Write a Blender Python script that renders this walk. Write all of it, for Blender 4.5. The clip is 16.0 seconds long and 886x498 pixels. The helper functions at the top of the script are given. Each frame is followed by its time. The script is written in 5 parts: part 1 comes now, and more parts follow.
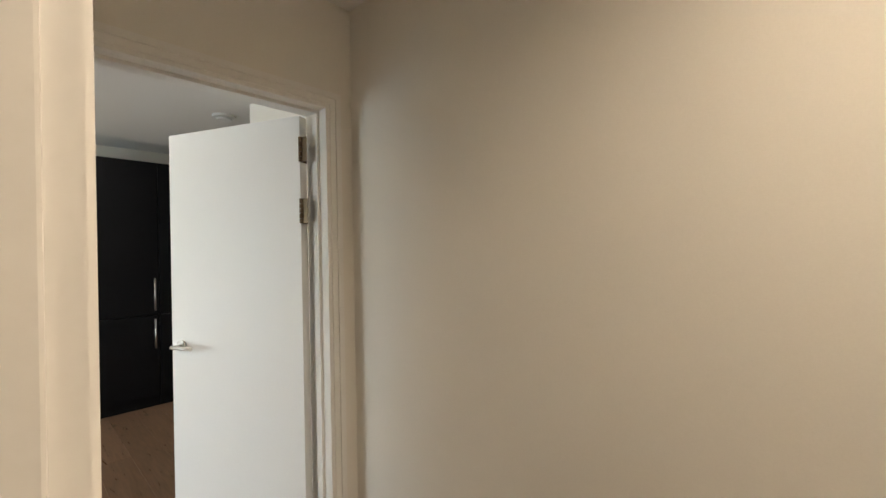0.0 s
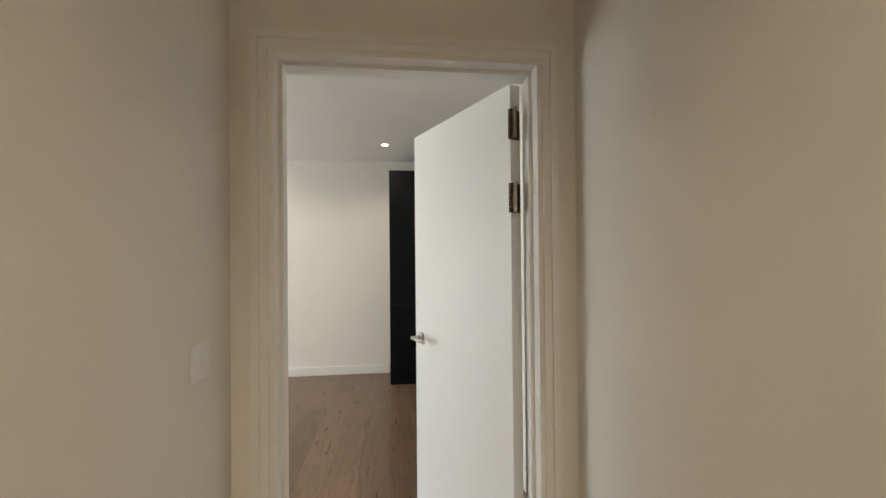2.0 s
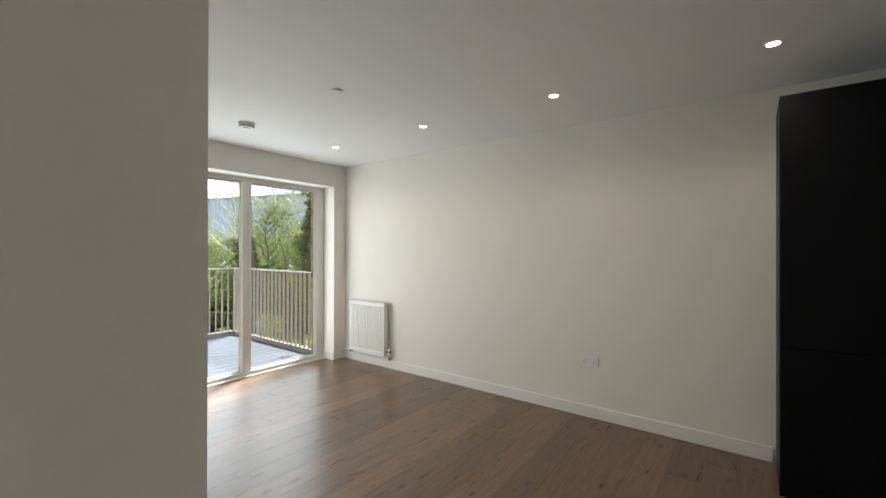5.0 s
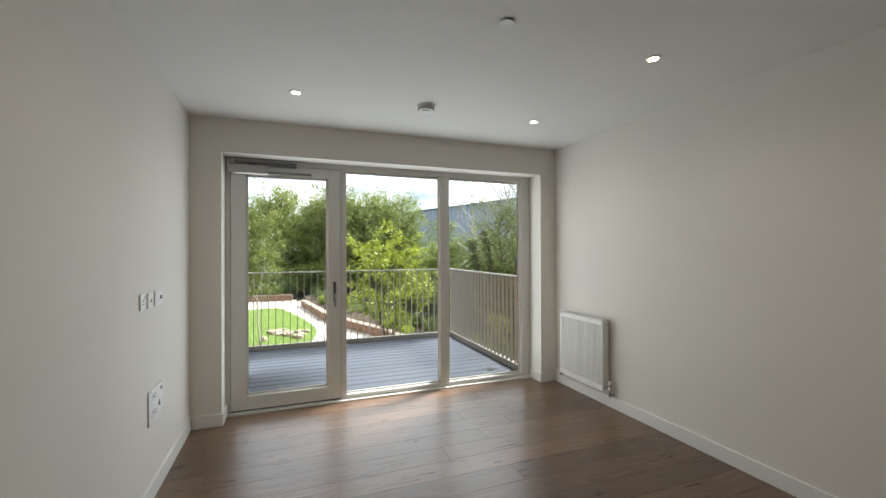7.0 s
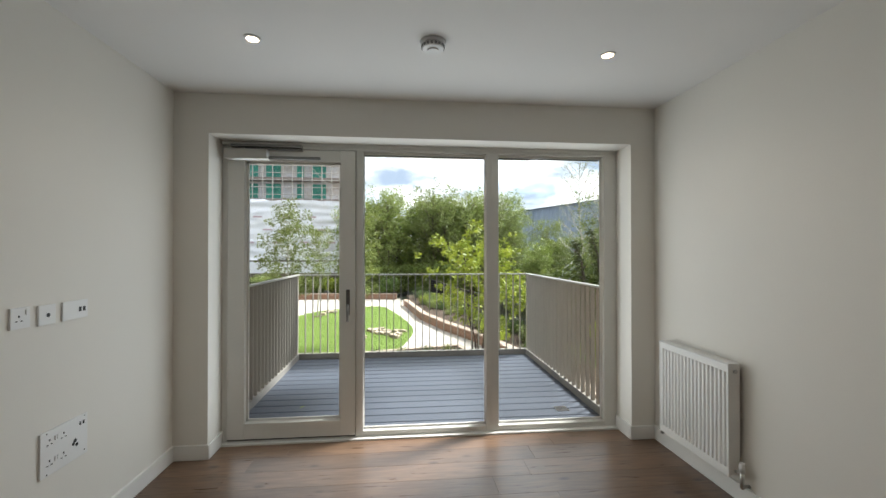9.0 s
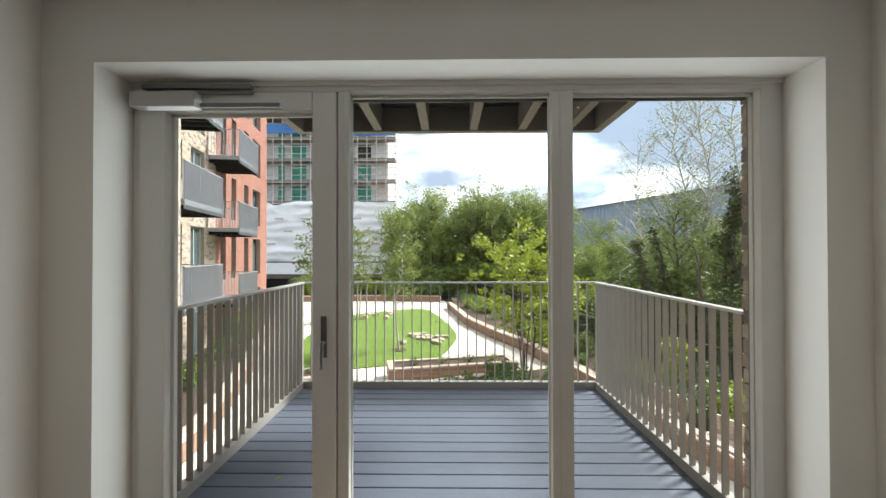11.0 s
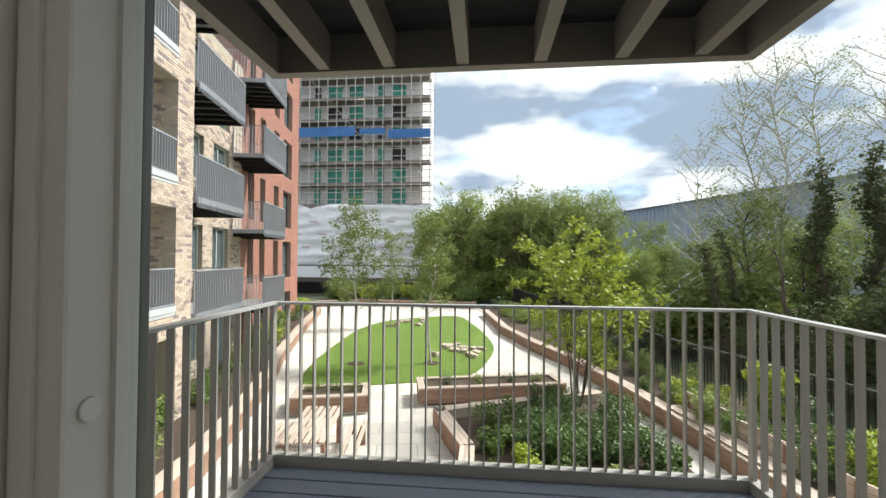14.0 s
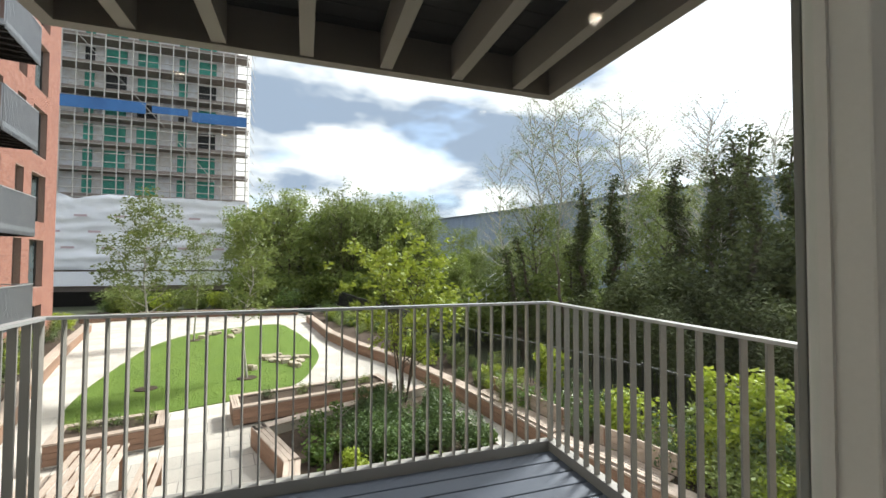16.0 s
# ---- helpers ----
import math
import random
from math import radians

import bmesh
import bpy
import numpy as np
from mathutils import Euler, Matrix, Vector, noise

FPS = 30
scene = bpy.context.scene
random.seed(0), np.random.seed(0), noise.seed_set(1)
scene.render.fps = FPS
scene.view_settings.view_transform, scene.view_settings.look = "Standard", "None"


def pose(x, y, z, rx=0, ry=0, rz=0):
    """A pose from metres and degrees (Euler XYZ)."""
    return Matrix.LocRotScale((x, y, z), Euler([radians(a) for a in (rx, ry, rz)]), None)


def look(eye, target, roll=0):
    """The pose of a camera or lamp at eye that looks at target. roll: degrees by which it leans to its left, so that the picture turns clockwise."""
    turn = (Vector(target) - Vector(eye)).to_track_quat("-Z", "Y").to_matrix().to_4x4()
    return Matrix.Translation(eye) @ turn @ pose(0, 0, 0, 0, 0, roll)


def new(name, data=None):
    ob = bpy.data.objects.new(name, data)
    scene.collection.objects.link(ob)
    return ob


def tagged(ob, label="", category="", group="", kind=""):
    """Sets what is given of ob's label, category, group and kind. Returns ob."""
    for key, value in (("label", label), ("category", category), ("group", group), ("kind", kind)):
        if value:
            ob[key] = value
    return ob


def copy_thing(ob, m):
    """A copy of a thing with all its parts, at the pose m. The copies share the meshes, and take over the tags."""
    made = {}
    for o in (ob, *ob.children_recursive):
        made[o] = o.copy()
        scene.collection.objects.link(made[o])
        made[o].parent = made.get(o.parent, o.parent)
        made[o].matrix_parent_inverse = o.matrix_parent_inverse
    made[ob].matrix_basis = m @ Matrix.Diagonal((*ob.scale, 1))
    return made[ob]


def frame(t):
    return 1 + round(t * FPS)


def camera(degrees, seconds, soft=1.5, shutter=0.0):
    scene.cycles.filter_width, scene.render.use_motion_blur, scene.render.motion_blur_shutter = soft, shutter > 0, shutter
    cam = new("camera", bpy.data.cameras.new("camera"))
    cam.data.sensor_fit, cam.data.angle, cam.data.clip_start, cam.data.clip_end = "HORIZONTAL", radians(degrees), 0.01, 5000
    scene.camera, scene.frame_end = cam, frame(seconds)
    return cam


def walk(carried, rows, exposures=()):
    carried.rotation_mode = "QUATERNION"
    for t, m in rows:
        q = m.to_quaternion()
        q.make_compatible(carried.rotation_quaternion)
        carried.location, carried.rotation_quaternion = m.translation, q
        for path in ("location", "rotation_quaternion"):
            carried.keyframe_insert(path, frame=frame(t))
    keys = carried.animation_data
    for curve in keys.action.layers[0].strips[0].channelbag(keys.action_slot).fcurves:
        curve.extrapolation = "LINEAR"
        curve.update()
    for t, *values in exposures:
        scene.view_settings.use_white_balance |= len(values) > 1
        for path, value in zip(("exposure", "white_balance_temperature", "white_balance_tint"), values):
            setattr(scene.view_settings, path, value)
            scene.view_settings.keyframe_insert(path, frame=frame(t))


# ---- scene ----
PATH = [
    (0, (-1.654, -3.985, 1.43), (-0.290, -5.448, 1.429), -1.0),
    (0.5, (-1.651, -4.127, 1.431), (-0.014, -5.277, 1.442), -0.6),
    (1, (-1.667, -4.268, 1.421), (0.153, -5.096, 1.438), -0.6),
    (1.5, (-1.586, -4.367, 1.408), (0.345, -4.886, 1.423), -0.5),
    (2, (-1.44, -4.434, 1.411), (0.546, -4.671, 1.426), -0.5),
    (2.5, (-1.249, -4.515, 1.398), (0.751, -4.493, 1.42), 0.0),
    (3, (-0.992, -4.512, 1.384), (0.991, -4.253, 1.4), 0.2),
    (5.5, (0.12, -4.173, 1.41), (1.515, -2.74, 1.417), -0.0),
    (6, (0.299, -4.054, 1.407), (1.458, -2.425, 1.415), -0.1),
    (6.5, (0.493, -3.873, 1.418), (1.415, -2.098, 1.422), -0.2),
    (7, (0.735, -3.721, 1.404), (1.439, -1.849, 1.412), -0.2),
    (7.5, (0.969, -3.541, 1.403), (1.497, -1.612, 1.412), -0.2),
    (8, (1.181, -3.292, 1.398), (1.562, -1.328, 1.417), -0.2),
    (8.5, (1.394, -3.108, 1.412), (1.669, -1.127, 1.428), -0.1),
    (9, (1.539, -2.924, 1.402), (1.735, -0.934, 1.416), -0.0),
    (11.5, (1.707, -1.342, 1.412), (1.627, 0.656, 1.433), -0.1),
    (12, (1.69, -1.031, 1.412), (1.557, 0.964, 1.438), 0.0),
    (12.5, (1.65, -0.763, 1.413), (1.485, 1.23, 1.442), 0.2),
    (13, (1.675, -0.474, 1.417), (1.47, 1.515, 1.448), 0.1),
    (13.5, (1.632, -0.255, 1.413), (1.411, 1.732, 1.447), 0.2),
    (14, (1.605, -0.107, 1.422), (1.41, 1.883, 1.46), 0.3),
    (14.5, (1.612, -0.053, 1.422), (1.52, 1.945, 1.466), 0.2),
    (15, (1.566, -0.019, 1.443), (1.645, 1.979, 1.487), 0.2),
    (15.5, (1.509, 0.013, 1.438), (1.858, 1.982, 1.485), 0.1),
    (16, (1.479, -0.111, 1.41), (2.116, 1.784, 1.469), 0.3),
]
cam = camera(94.5, 16.0)
walk(cam, [(t, look(eye, target, roll)) for t, eye, target, roll in PATH], [(0, 3.3), (1.5, 3.2), (3.2, 3.35), (5.5, 1.95), (7.0, 1.6), (9.0, 1.35), (11.5, 1.2), (13.0, 0.95), (14.5, 0.85), (16.0, 0.8)])

# ---- world, sun and lamps ----
SUN_AZ, SUN_EL = 62.0, 46.0  # degrees clockwise from +y, and above the horizon
world = bpy.data.worlds.new("world")
scene.world = world
world.use_nodes = True


def build_sky(nt):
    N, L = nt.nodes, nt.links
    bg = N["Background"]
    bg.inputs[1].default_value = 0.15
    sky = N.new("ShaderNodeTexSky")
    sky.sky_type, sky.sun_disc = "NISHITA", False
    sky.sun_elevation, sky.sun_rotation = radians(SUN_EL), radians(SUN_AZ)
    tc = N.new("ShaderNodeTexCoord")
    mp = N.new("ShaderNodeMapping")
    mp.inputs["Scale"].default_value = (1.0, 1.0, 2.6)
    mp.inputs["Location"].default_value = (0.35, 0.1, 0.0)
    L.new(tc.outputs["Generated"], mp.inputs[0])
    cover = N.new("ShaderNodeTexNoise")
    cover.inputs["Scale"].default_value, cover.inputs["Detail"].default_value = 2.3, 8
    cover.inputs["Roughness"].default_value = 0.55
    L.new(mp.outputs[0], cover.inputs[0])
    amount = N.new("ShaderNodeValToRGB")
    amount.color_ramp.elements[0].position, amount.color_ramp.elements[1].position = 0.32, 0.46
    L.new(cover.outputs[0], amount.inputs[0])
    body = N.new("ShaderNodeTexNoise")
    body.inputs["Scale"].default_value, body.inputs["Detail"].default_value = 3.1, 7
    L.new(mp.outputs[0], body.inputs[0])
    tone = N.new("ShaderNodeValToRGB")
    e = tone.color_ramp.elements
    e[0].position, e[0].color = 0.44, (0.27, 0.33, 0.43, 1)
    e[1].position, e[1].color = 0.59, (1.0, 1.0, 1.0, 1)
    L.new(body.outputs[0], tone.inputs[0])
    gain = N.new("ShaderNodeVectorMath")
    gain.operation = "SCALE"
    gain.inputs["Scale"].default_value = 6.2
    L.new(tone.outputs[0], gain.inputs[0])
    mix = N.new("ShaderNodeMix")
    mix.data_type = "RGBA"
    L.new(amount.outputs[0], mix.inputs["Factor"])
    L.new(sky.outputs[0], mix.inputs["A"])
    L.new(gain.outputs[0], mix.inputs["B"])
    L.new(mix.outputs["Result"], bg.inputs[0])


build_sky(world.node_tree)
sun = new("sun", bpy.data.lights.new("sun", "SUN"))
sun.data.energy, sun.data.angle, sun.data.color = 4.0, radians(12), (1.0, 0.985, 0.96)
az, el = radians(SUN_AZ), radians(SUN_EL)
sun.matrix_world = look((math.sin(az) * 40, math.cos(az) * 40, math.tan(el) * 40), (0, 0, 0))

CEIL = 2.485
ROOM_LIGHTS = [(0.78, -0.77), (0.78, -2.0), (0.8, -3.22), (0.8, -4.44), (2.66, -0.78), (2.66, -1.98), (2.66, -3.16), (2.66, -4.35)]
HALL_LIGHTS = [(-1.9, -4.4), (-2.9, -4.45)]


def downlight_lamp(x, y, watts, color):
    lamp = bpy.data.lights.new("downlight_lamp", "SPOT")
    lamp.energy, lamp.color, lamp.spot_size, lamp.spot_blend, lamp.shadow_soft_size = watts, color, radians(150), 1.0, 0.025
    new("downlight_lamp", lamp).matrix_world = look((x, y, CEIL - 0.02), (x, y, 0))


for p in ROOM_LIGHTS:
    downlight_lamp(*p, 2.2, (1.0, 0.88, 0.74))
for p in HALL_LIGHTS:
    downlight_lamp(*p, 5, (1.0, 0.81, 0.61))
# daylight of the open sky, in the opening of the balcony window
daylight = new("window_daylight", bpy.data.lights.new("window_daylight", "AREA"))
daylight.data.shape, daylight.data.size, daylight.data.size_y = "RECTANGLE", 2.85, 2.0
daylight.data.energy, daylight.data.color = 8.0, (0.84, 0.94, 1.0)
daylight.matrix_world = look((1.73, 0.198, 1.12), (1.73, -2.0, 1.12))

# ---- materials ----


def principled(name, color, rough=0.6, metal=0.0):
    m = bpy.data.materials.new(name)
    m.use_nodes = True
    b = m.node_tree.nodes["Principled BSDF"]
    b.inputs["Base Color"].default_value = (*color, 1)
    b.inputs["Roughness"].default_value, b.inputs["Metallic"].default_value = rough, metal
    return m, m.node_tree.nodes, m.node_tree.links, b


def surface(name, color, second=None, rough=0.6, metal=0.0, scale=6.0, grain=120.0, bump=0.15, stretch=(1, 1, 1), spread=0.0, lift=0.004):
    """Two colours mixed at a large and a small scale, a fine relief, and a change from piece to piece."""
    m, N, L, b = principled(name, color, rough, metal)
    second = second or tuple(c * 0.86 for c in color)
    tc = N.new("ShaderNodeTexCoord")
    mp = N.new("ShaderNodeMapping")
    mp.inputs["Scale"].default_value = stretch
    geo = N.new("ShaderNodeNewGeometry")
    L.new(geo.outputs["Position"], mp.inputs[0])
    big = N.new("ShaderNodeTexNoise")
    big.inputs["Scale"].default_value, big.inputs["Detail"].default_value = scale, 5
    small = N.new("ShaderNodeTexNoise")
    small.inputs["Scale"].default_value, small.inputs["Detail"].default_value = grain, 4
    L.new(mp.outputs[0], big.inputs[0])
    L.new(mp.outputs[0], small.inputs[0])
    add = N.new("ShaderNodeMath")
    add.operation = "MULTIPLY_ADD"
    add.inputs[1].default_value = 0.45
    L.new(small.outputs[0], add.inputs[0])
    half = N.new("ShaderNodeMath")
    half.operation = "MULTIPLY"
    half.inputs[1].default_value = 0.55
    L.new(big.outputs[0], half.inputs[0])
    L.new(half.outputs[0], add.inputs[2])
    ramp = N.new("ShaderNodeValToRGB")
    e = ramp.color_ramp.elements
    e[0].position, e[0].color = 0.36, (*second, 1)
    e[1].position, e[1].color = 0.62, (*color, 1)
    L.new(add.outputs[0], ramp.inputs[0])
    last = ramp.outputs[0]
    if spread:
        info = N.new("ShaderNodeObjectInfo")
        both = N.new("ShaderNodeMath")
        both.operation = "ADD"
        L.new(info.outputs["Random"], both.inputs[0])
        L.new(geo.outputs["Random Per Island"], both.inputs[1])
        fract = N.new("ShaderNodeMath")
        fract.operation = "FRACT"
        L.new(both.outputs[0], fract.inputs[0])
        rng = N.new("ShaderNodeMapRange")
        rng.inputs["To Min"].default_value, rng.inputs["To Max"].default_value = 1 - spread, 1 + spread
        L.new(fract.outputs[0], rng.inputs[0])
        hsv = N.new("ShaderNodeHueSaturation")
        L.new(rng.outputs[0], hsv.inputs["Value"])
        L.new(last, hsv.inputs["Color"])
        last = hsv.outputs[0]
    L.new(last, b.inputs["Base Color"])
    if bump:
        bp = N.new("ShaderNodeBump")
        bp.inputs["Strength"].default_value, bp.inputs["Distance"].default_value = bump, lift
        L.new(small.outputs[0], bp.inputs["Height"])
        L.new(bp.outputs[0], b.inputs["Normal"])
    return m


def brick_material(name, colors):
    m, N, L, b = principled(name, colors[0], 0.85)
    info, geo = N.new("ShaderNodeObjectInfo"), N.new("ShaderNodeNewGeometry")
    both = N.new("ShaderNodeMath")
    both.operation = "ADD"
    L.new(info.outputs["Random"], both.inputs[0])
    L.new(geo.outputs["Random Per Island"], both.inputs[1])
    fract = N.new("ShaderNodeMath")
    fract.operation = "FRACT"
    L.new(both.outputs[0], fract.inputs[0])
    ramp = N.new("ShaderNodeValToRGB")
    ramp.color_ramp.interpolation = "CONSTANT"
    while len(ramp.color_ramp.elements) < len(colors):
        ramp.color_ramp.elements.new(0.5)
    for i, c in enumerate(colors):
        ramp.color_ramp.elements[i].position = i / len(colors)
        ramp.color_ramp.elements[i].color = (*c, 1)
    L.new(fract.outputs[0], ramp.inputs[0])
    tex = N.new("ShaderNodeTexNoise")
    tex.inputs["Scale"].default_value, tex.inputs["Detail"].default_value = 22, 5
    L.new(geo.outputs["Position"], tex.inputs[0])
    mix = N.new("ShaderNodeMix")
    mix.data_type, mix.blend_type = "RGBA", "MULTIPLY"
    mix.inputs["Factor"].default_value = 0.55
    soft = N.new("ShaderNodeValToRGB")
    soft.color_ramp.elements[0].position, soft.color_ramp.elements[0].color = 0.32, (0.45, 0.42, 0.4, 1)
    soft.color_ramp.elements[1].position = 0.6
    L.new(tex.outputs[0], soft.inputs[0])
    L.new(ramp.outputs[0], mix.inputs["A"])
    L.new(soft.outputs[0], mix.inputs["B"])
    L.new(mix.outputs["Result"], b.inputs["Base Color"])
    bp = N.new("ShaderNodeBump")
    bp.inputs["Strength"].default_value, bp.inputs["Distance"].default_value = 0.4, 0.006
    L.new(tex.outputs[0], bp.inputs["Height"])
    L.new(bp.outputs[0], b.inputs["Normal"])
    return m


def leaf_material(name, color, second, rough=0.55, through_light=0.35):
    m, N, L, b = principled(name, color, rough)
    geo, info = N.new("ShaderNodeNewGeometry"), N.new("ShaderNodeObjectInfo")
    ramp = N.new("ShaderNodeValToRGB")
    ramp.color_ramp.elements[0].color, ramp.color_ramp.elements[1].color = (*second, 1), (*color, 1)
    L.new(geo.outputs["Random Per Island"], ramp.inputs[0])
    hsv = N.new("ShaderNodeHueSaturation")
    rng = N.new("ShaderNodeMapRange")
    rng.inputs["To Min"].default_value, rng.inputs["To Max"].default_value = 0.75, 1.25
    L.new(info.outputs["Random"], rng.inputs[0])
    L.new(rng.outputs[0], hsv.inputs["Value"])
    L.new(ramp.outputs[0], hsv.inputs["Color"])
    L.new(hsv.outputs[0], b.inputs["Base Color"])
    tr = N.new("ShaderNodeBsdfTranslucent")
    L.new(hsv.outputs[0], tr.inputs[0])
    mix = N.new("ShaderNodeMixShader")
    mix.inputs[0].default_value = through_light
    L.new(b.outputs[0], mix.inputs[1])
    L.new(tr.outputs[0], mix.inputs[2])
    L.new(mix.outputs[0], N["Material Output"].inputs[0])
    return m


def glass_material(name, tint=(0.97, 0.99, 0.98)):
    m = bpy.data.materials.new(name)
    m.use_nodes = True
    N, L = m.node_tree.nodes, m.node_tree.links
    clear, gloss, mix = N.new("ShaderNodeBsdfTransparent"), N.new("ShaderNodeBsdfGlossy"), N.new("ShaderNodeMixShader")
    clear.inputs[0].default_value = (*tint, 1)
    gloss.inputs["Roughness"].default_value = 0.0
    facing, power, amount = N.new("ShaderNodeLayerWeight"), N.new("ShaderNodeMath"), N.new("ShaderNodeMath")
    power.operation, amount.operation = "POWER", "MULTIPLY_ADD"
    facing.inputs[0].default_value, power.inputs[1].default_value = 0.5, 5.0
    amount.inputs[1].default_value, amount.inputs[2].default_value = 0.5, 0.012
    L.new(facing.outputs["Facing"], power.inputs[0])
    L.new(power.outputs[0], amount.inputs[0])
    L.new(amount.outputs[0], mix.inputs[0])
    L.new(clear.outputs[0], mix.inputs[1])
    L.new(gloss.outputs[0], mix.inputs[2])
    L.new(mix.outputs[0], N["Material Output"].inputs[0])
    return m


def glow_material(name, color, strength):
    m = bpy.data.materials.new(name)
    m.use_nodes = True
    b = m.node_tree.nodes["Principled BSDF"]
    b.inputs["Emission Color"].default_value, b.inputs["Emission Strength"].default_value = (*color, 1), strength
    return m


def oak_material():
    m, N, L, b = principled("oak_floor", (0.2, 0.12, 0.07), 0.33)
    geo, info = N.new("ShaderNodeNewGeometry"), N.new("ShaderNodeObjectInfo")
    shift = N.new("ShaderNodeVectorMath")
    shift.operation = "MULTIPLY_ADD"
    shift.inputs[1].default_value = (9.0, 5.0, 3.0)
    cmb = N.new("ShaderNodeCombineXYZ")
    for i in range(3):
        L.new(info.outputs["Random"], cmb.inputs[i])
    L.new(cmb.outputs[0], shift.inputs[0])
    L.new(geo.outputs["Position"], shift.inputs[2])
    mp = N.new("ShaderNodeMapping")
    mp.inputs["Scale"].default_value = (1.0, 9.0, 1.0)
    L.new(shift.outputs[0], mp.inputs[0])
    grain = N.new("ShaderNodeTexNoise")
    grain.inputs["Scale"].default_value, grain.inputs["Detail"].default_value, grain.inputs["Distortion"].default_value = 5.0, 9, 0.8
    L.new(mp.outputs[0], grain.inputs[0])
    ramp = N.new("ShaderNodeValToRGB")
    e = ramp.color_ramp.elements
    e[0].position, e[0].color = 0.3, (0.115, 0.070, 0.044, 1)
    e[1].position, e[1].color = 0.68, (0.192, 0.120, 0.076, 1)
    L.new(grain.outputs[0], ramp.inputs[0])
    knot_map = N.new("ShaderNodeMapping")
    knot_map.inputs["Scale"].default_value = (1.6, 3.4, 1.0)
    L.new(shift.outputs[0], knot_map.inputs[0])
    knots = N.new("ShaderNodeTexVoronoi")
    knots.inputs["Scale"].default_value = 2.0
    L.new(knot_map.outputs[0], knots.inputs[0])
    kr = N.new("ShaderNodeValToRGB")
    kr.color_ramp.elements[0].position, kr.color_ramp.elements[0].color = 0.035, (0.16, 0.14, 0.12, 1)
    kr.color_ramp.elements[1].position = 0.15
    L.new(knots.outputs["Distance"], kr.inputs[0])
    mul = N.new("ShaderNodeMix")
    mul.data_type, mul.blend_type = "RGBA", "MULTIPLY"
    mul.inputs["Factor"].default_value = 0.85
    L.new(ramp.outputs[0], mul.inputs["A"])
    L.new(kr.outputs[0], mul.inputs["B"])
    hsv = N.new("ShaderNodeHueSaturation")
    rng = N.new("ShaderNodeMapRange")
    rng.inputs["To Min"].default_value, rng.inputs["To Max"].default_value = 0.78, 1.2
    L.new(info.outputs["Random"], rng.inputs[0])
    L.new(rng.outputs[0], hsv.inputs["Value"])
    L.new(mul.outputs["Result"], hsv.inputs["Color"])
    L.new(hsv.outputs[0], b.inputs["Base Color"])
    rr = N.new("ShaderNodeMapRange")
    rr.inputs["To Min"].default_value, rr.inputs["To Max"].default_value = 0.23, 0.37
    L.new(grain.outputs[0], rr.inputs[0])
    L.new(rr.outputs[0], b.inputs["Roughness"])
    bp = N.new("ShaderNodeBump")
    bp.inputs["Strength"].default_value, bp.inputs["Distance"].default_value = 0.25, 0.002
    L.new(grain.outputs[0], bp.inputs["Height"])
    L.new(bp.outputs[0], b.inputs["Normal"])
    return m


WALL = surface("wall_paint", (0.78, 0.755, 0.70), (0.75, 0.725, 0.67), 0.75, scale=1.2, grain=260, bump=0.06, lift=0.002)
CEILING = surface("ceiling_paint", (0.80, 0.79, 0.77), (0.77, 0.76, 0.74), 0.8, scale=1.0, grain=260, bump=0.05, lift=0.002)
GLOSS = surface("white_gloss_paint", (0.80, 0.79, 0.76), (0.77, 0.76, 0.73), 0.38, scale=3, grain=90, bump=0.04, lift=0.001)
LEAF_PAINT = surface("door_paint", (0.80, 0.81, 0.81), (0.78, 0.79, 0.79), 0.45, scale=2, grain=150, bump=0.05, lift=0.001)
PLASTIC = surface("white_plastic", (0.78, 0.78, 0.77), (0.76, 0.76, 0.75), 0.3, scale=10, grain=200, bump=0.0)
DARK = surface("dark_slot", (0.02, 0.02, 0.02), rough=0.6, bump=0)
OAK = oak_material()
BLACK_UNIT = surface("black_laminate", (0.006, 0.0065, 0.008), (0.0045, 0.005, 0.006), 0.4, scale=3, grain=200, bump=0.05, lift=0.001)
STEEL = surface("brushed_steel", (0.62, 0.61, 0.59), (0.55, 0.54, 0.52), 0.28, 1.0, scale=20, grain=300, bump=0.03)
BRONZE = surface("bronze_hinge", (0.16, 0.115, 0.07), (0.11, 0.08, 0.05), 0.42, 0.8, scale=30, grain=300, bump=0.03)
FRAME_IN = surface("window_frame_paint", (0.72, 0.715, 0.68), (0.69, 0.685, 0.65), 0.42, scale=3, grain=120, bump=0.05, lift=0.001)
FRAME_OUT = surface("window_frame_outside", (0.20, 0.20, 0.19), (0.17, 0.17, 0.165), 0.4, scale=4, grain=160, bump=0.03)
BLACK_UNIT.node_tree.nodes["Principled BSDF"].inputs["Specular IOR Level"].default_value = 0.15
CLOSER = surface("closer_metal", (0.50, 0.49, 0.46), (0.46, 0.45, 0.42), 0.4, 0.3, scale=8, grain=200, bump=0.02)
GLASS = glass_material("window_glass")
GLOW = glow_material("downlight_glow", (1.0, 0.72, 0.42), 7.0)
DECK = surface("composite_deck", (0.10, 0.116, 0.15), (0.082, 0.095, 0.125), 0.5, scale=2, grain=60, bump=0.35, stretch=(0.15, 3, 1), spread=0.1, lift=0.002)
RAIL = surface("taupe_metal", (0.33, 0.31, 0.28), (0.29, 0.27, 0.245), 0.42, 0.15, scale=4, grain=180, bump=0.03)
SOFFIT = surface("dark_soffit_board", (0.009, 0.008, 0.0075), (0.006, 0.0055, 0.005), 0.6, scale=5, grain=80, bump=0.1)
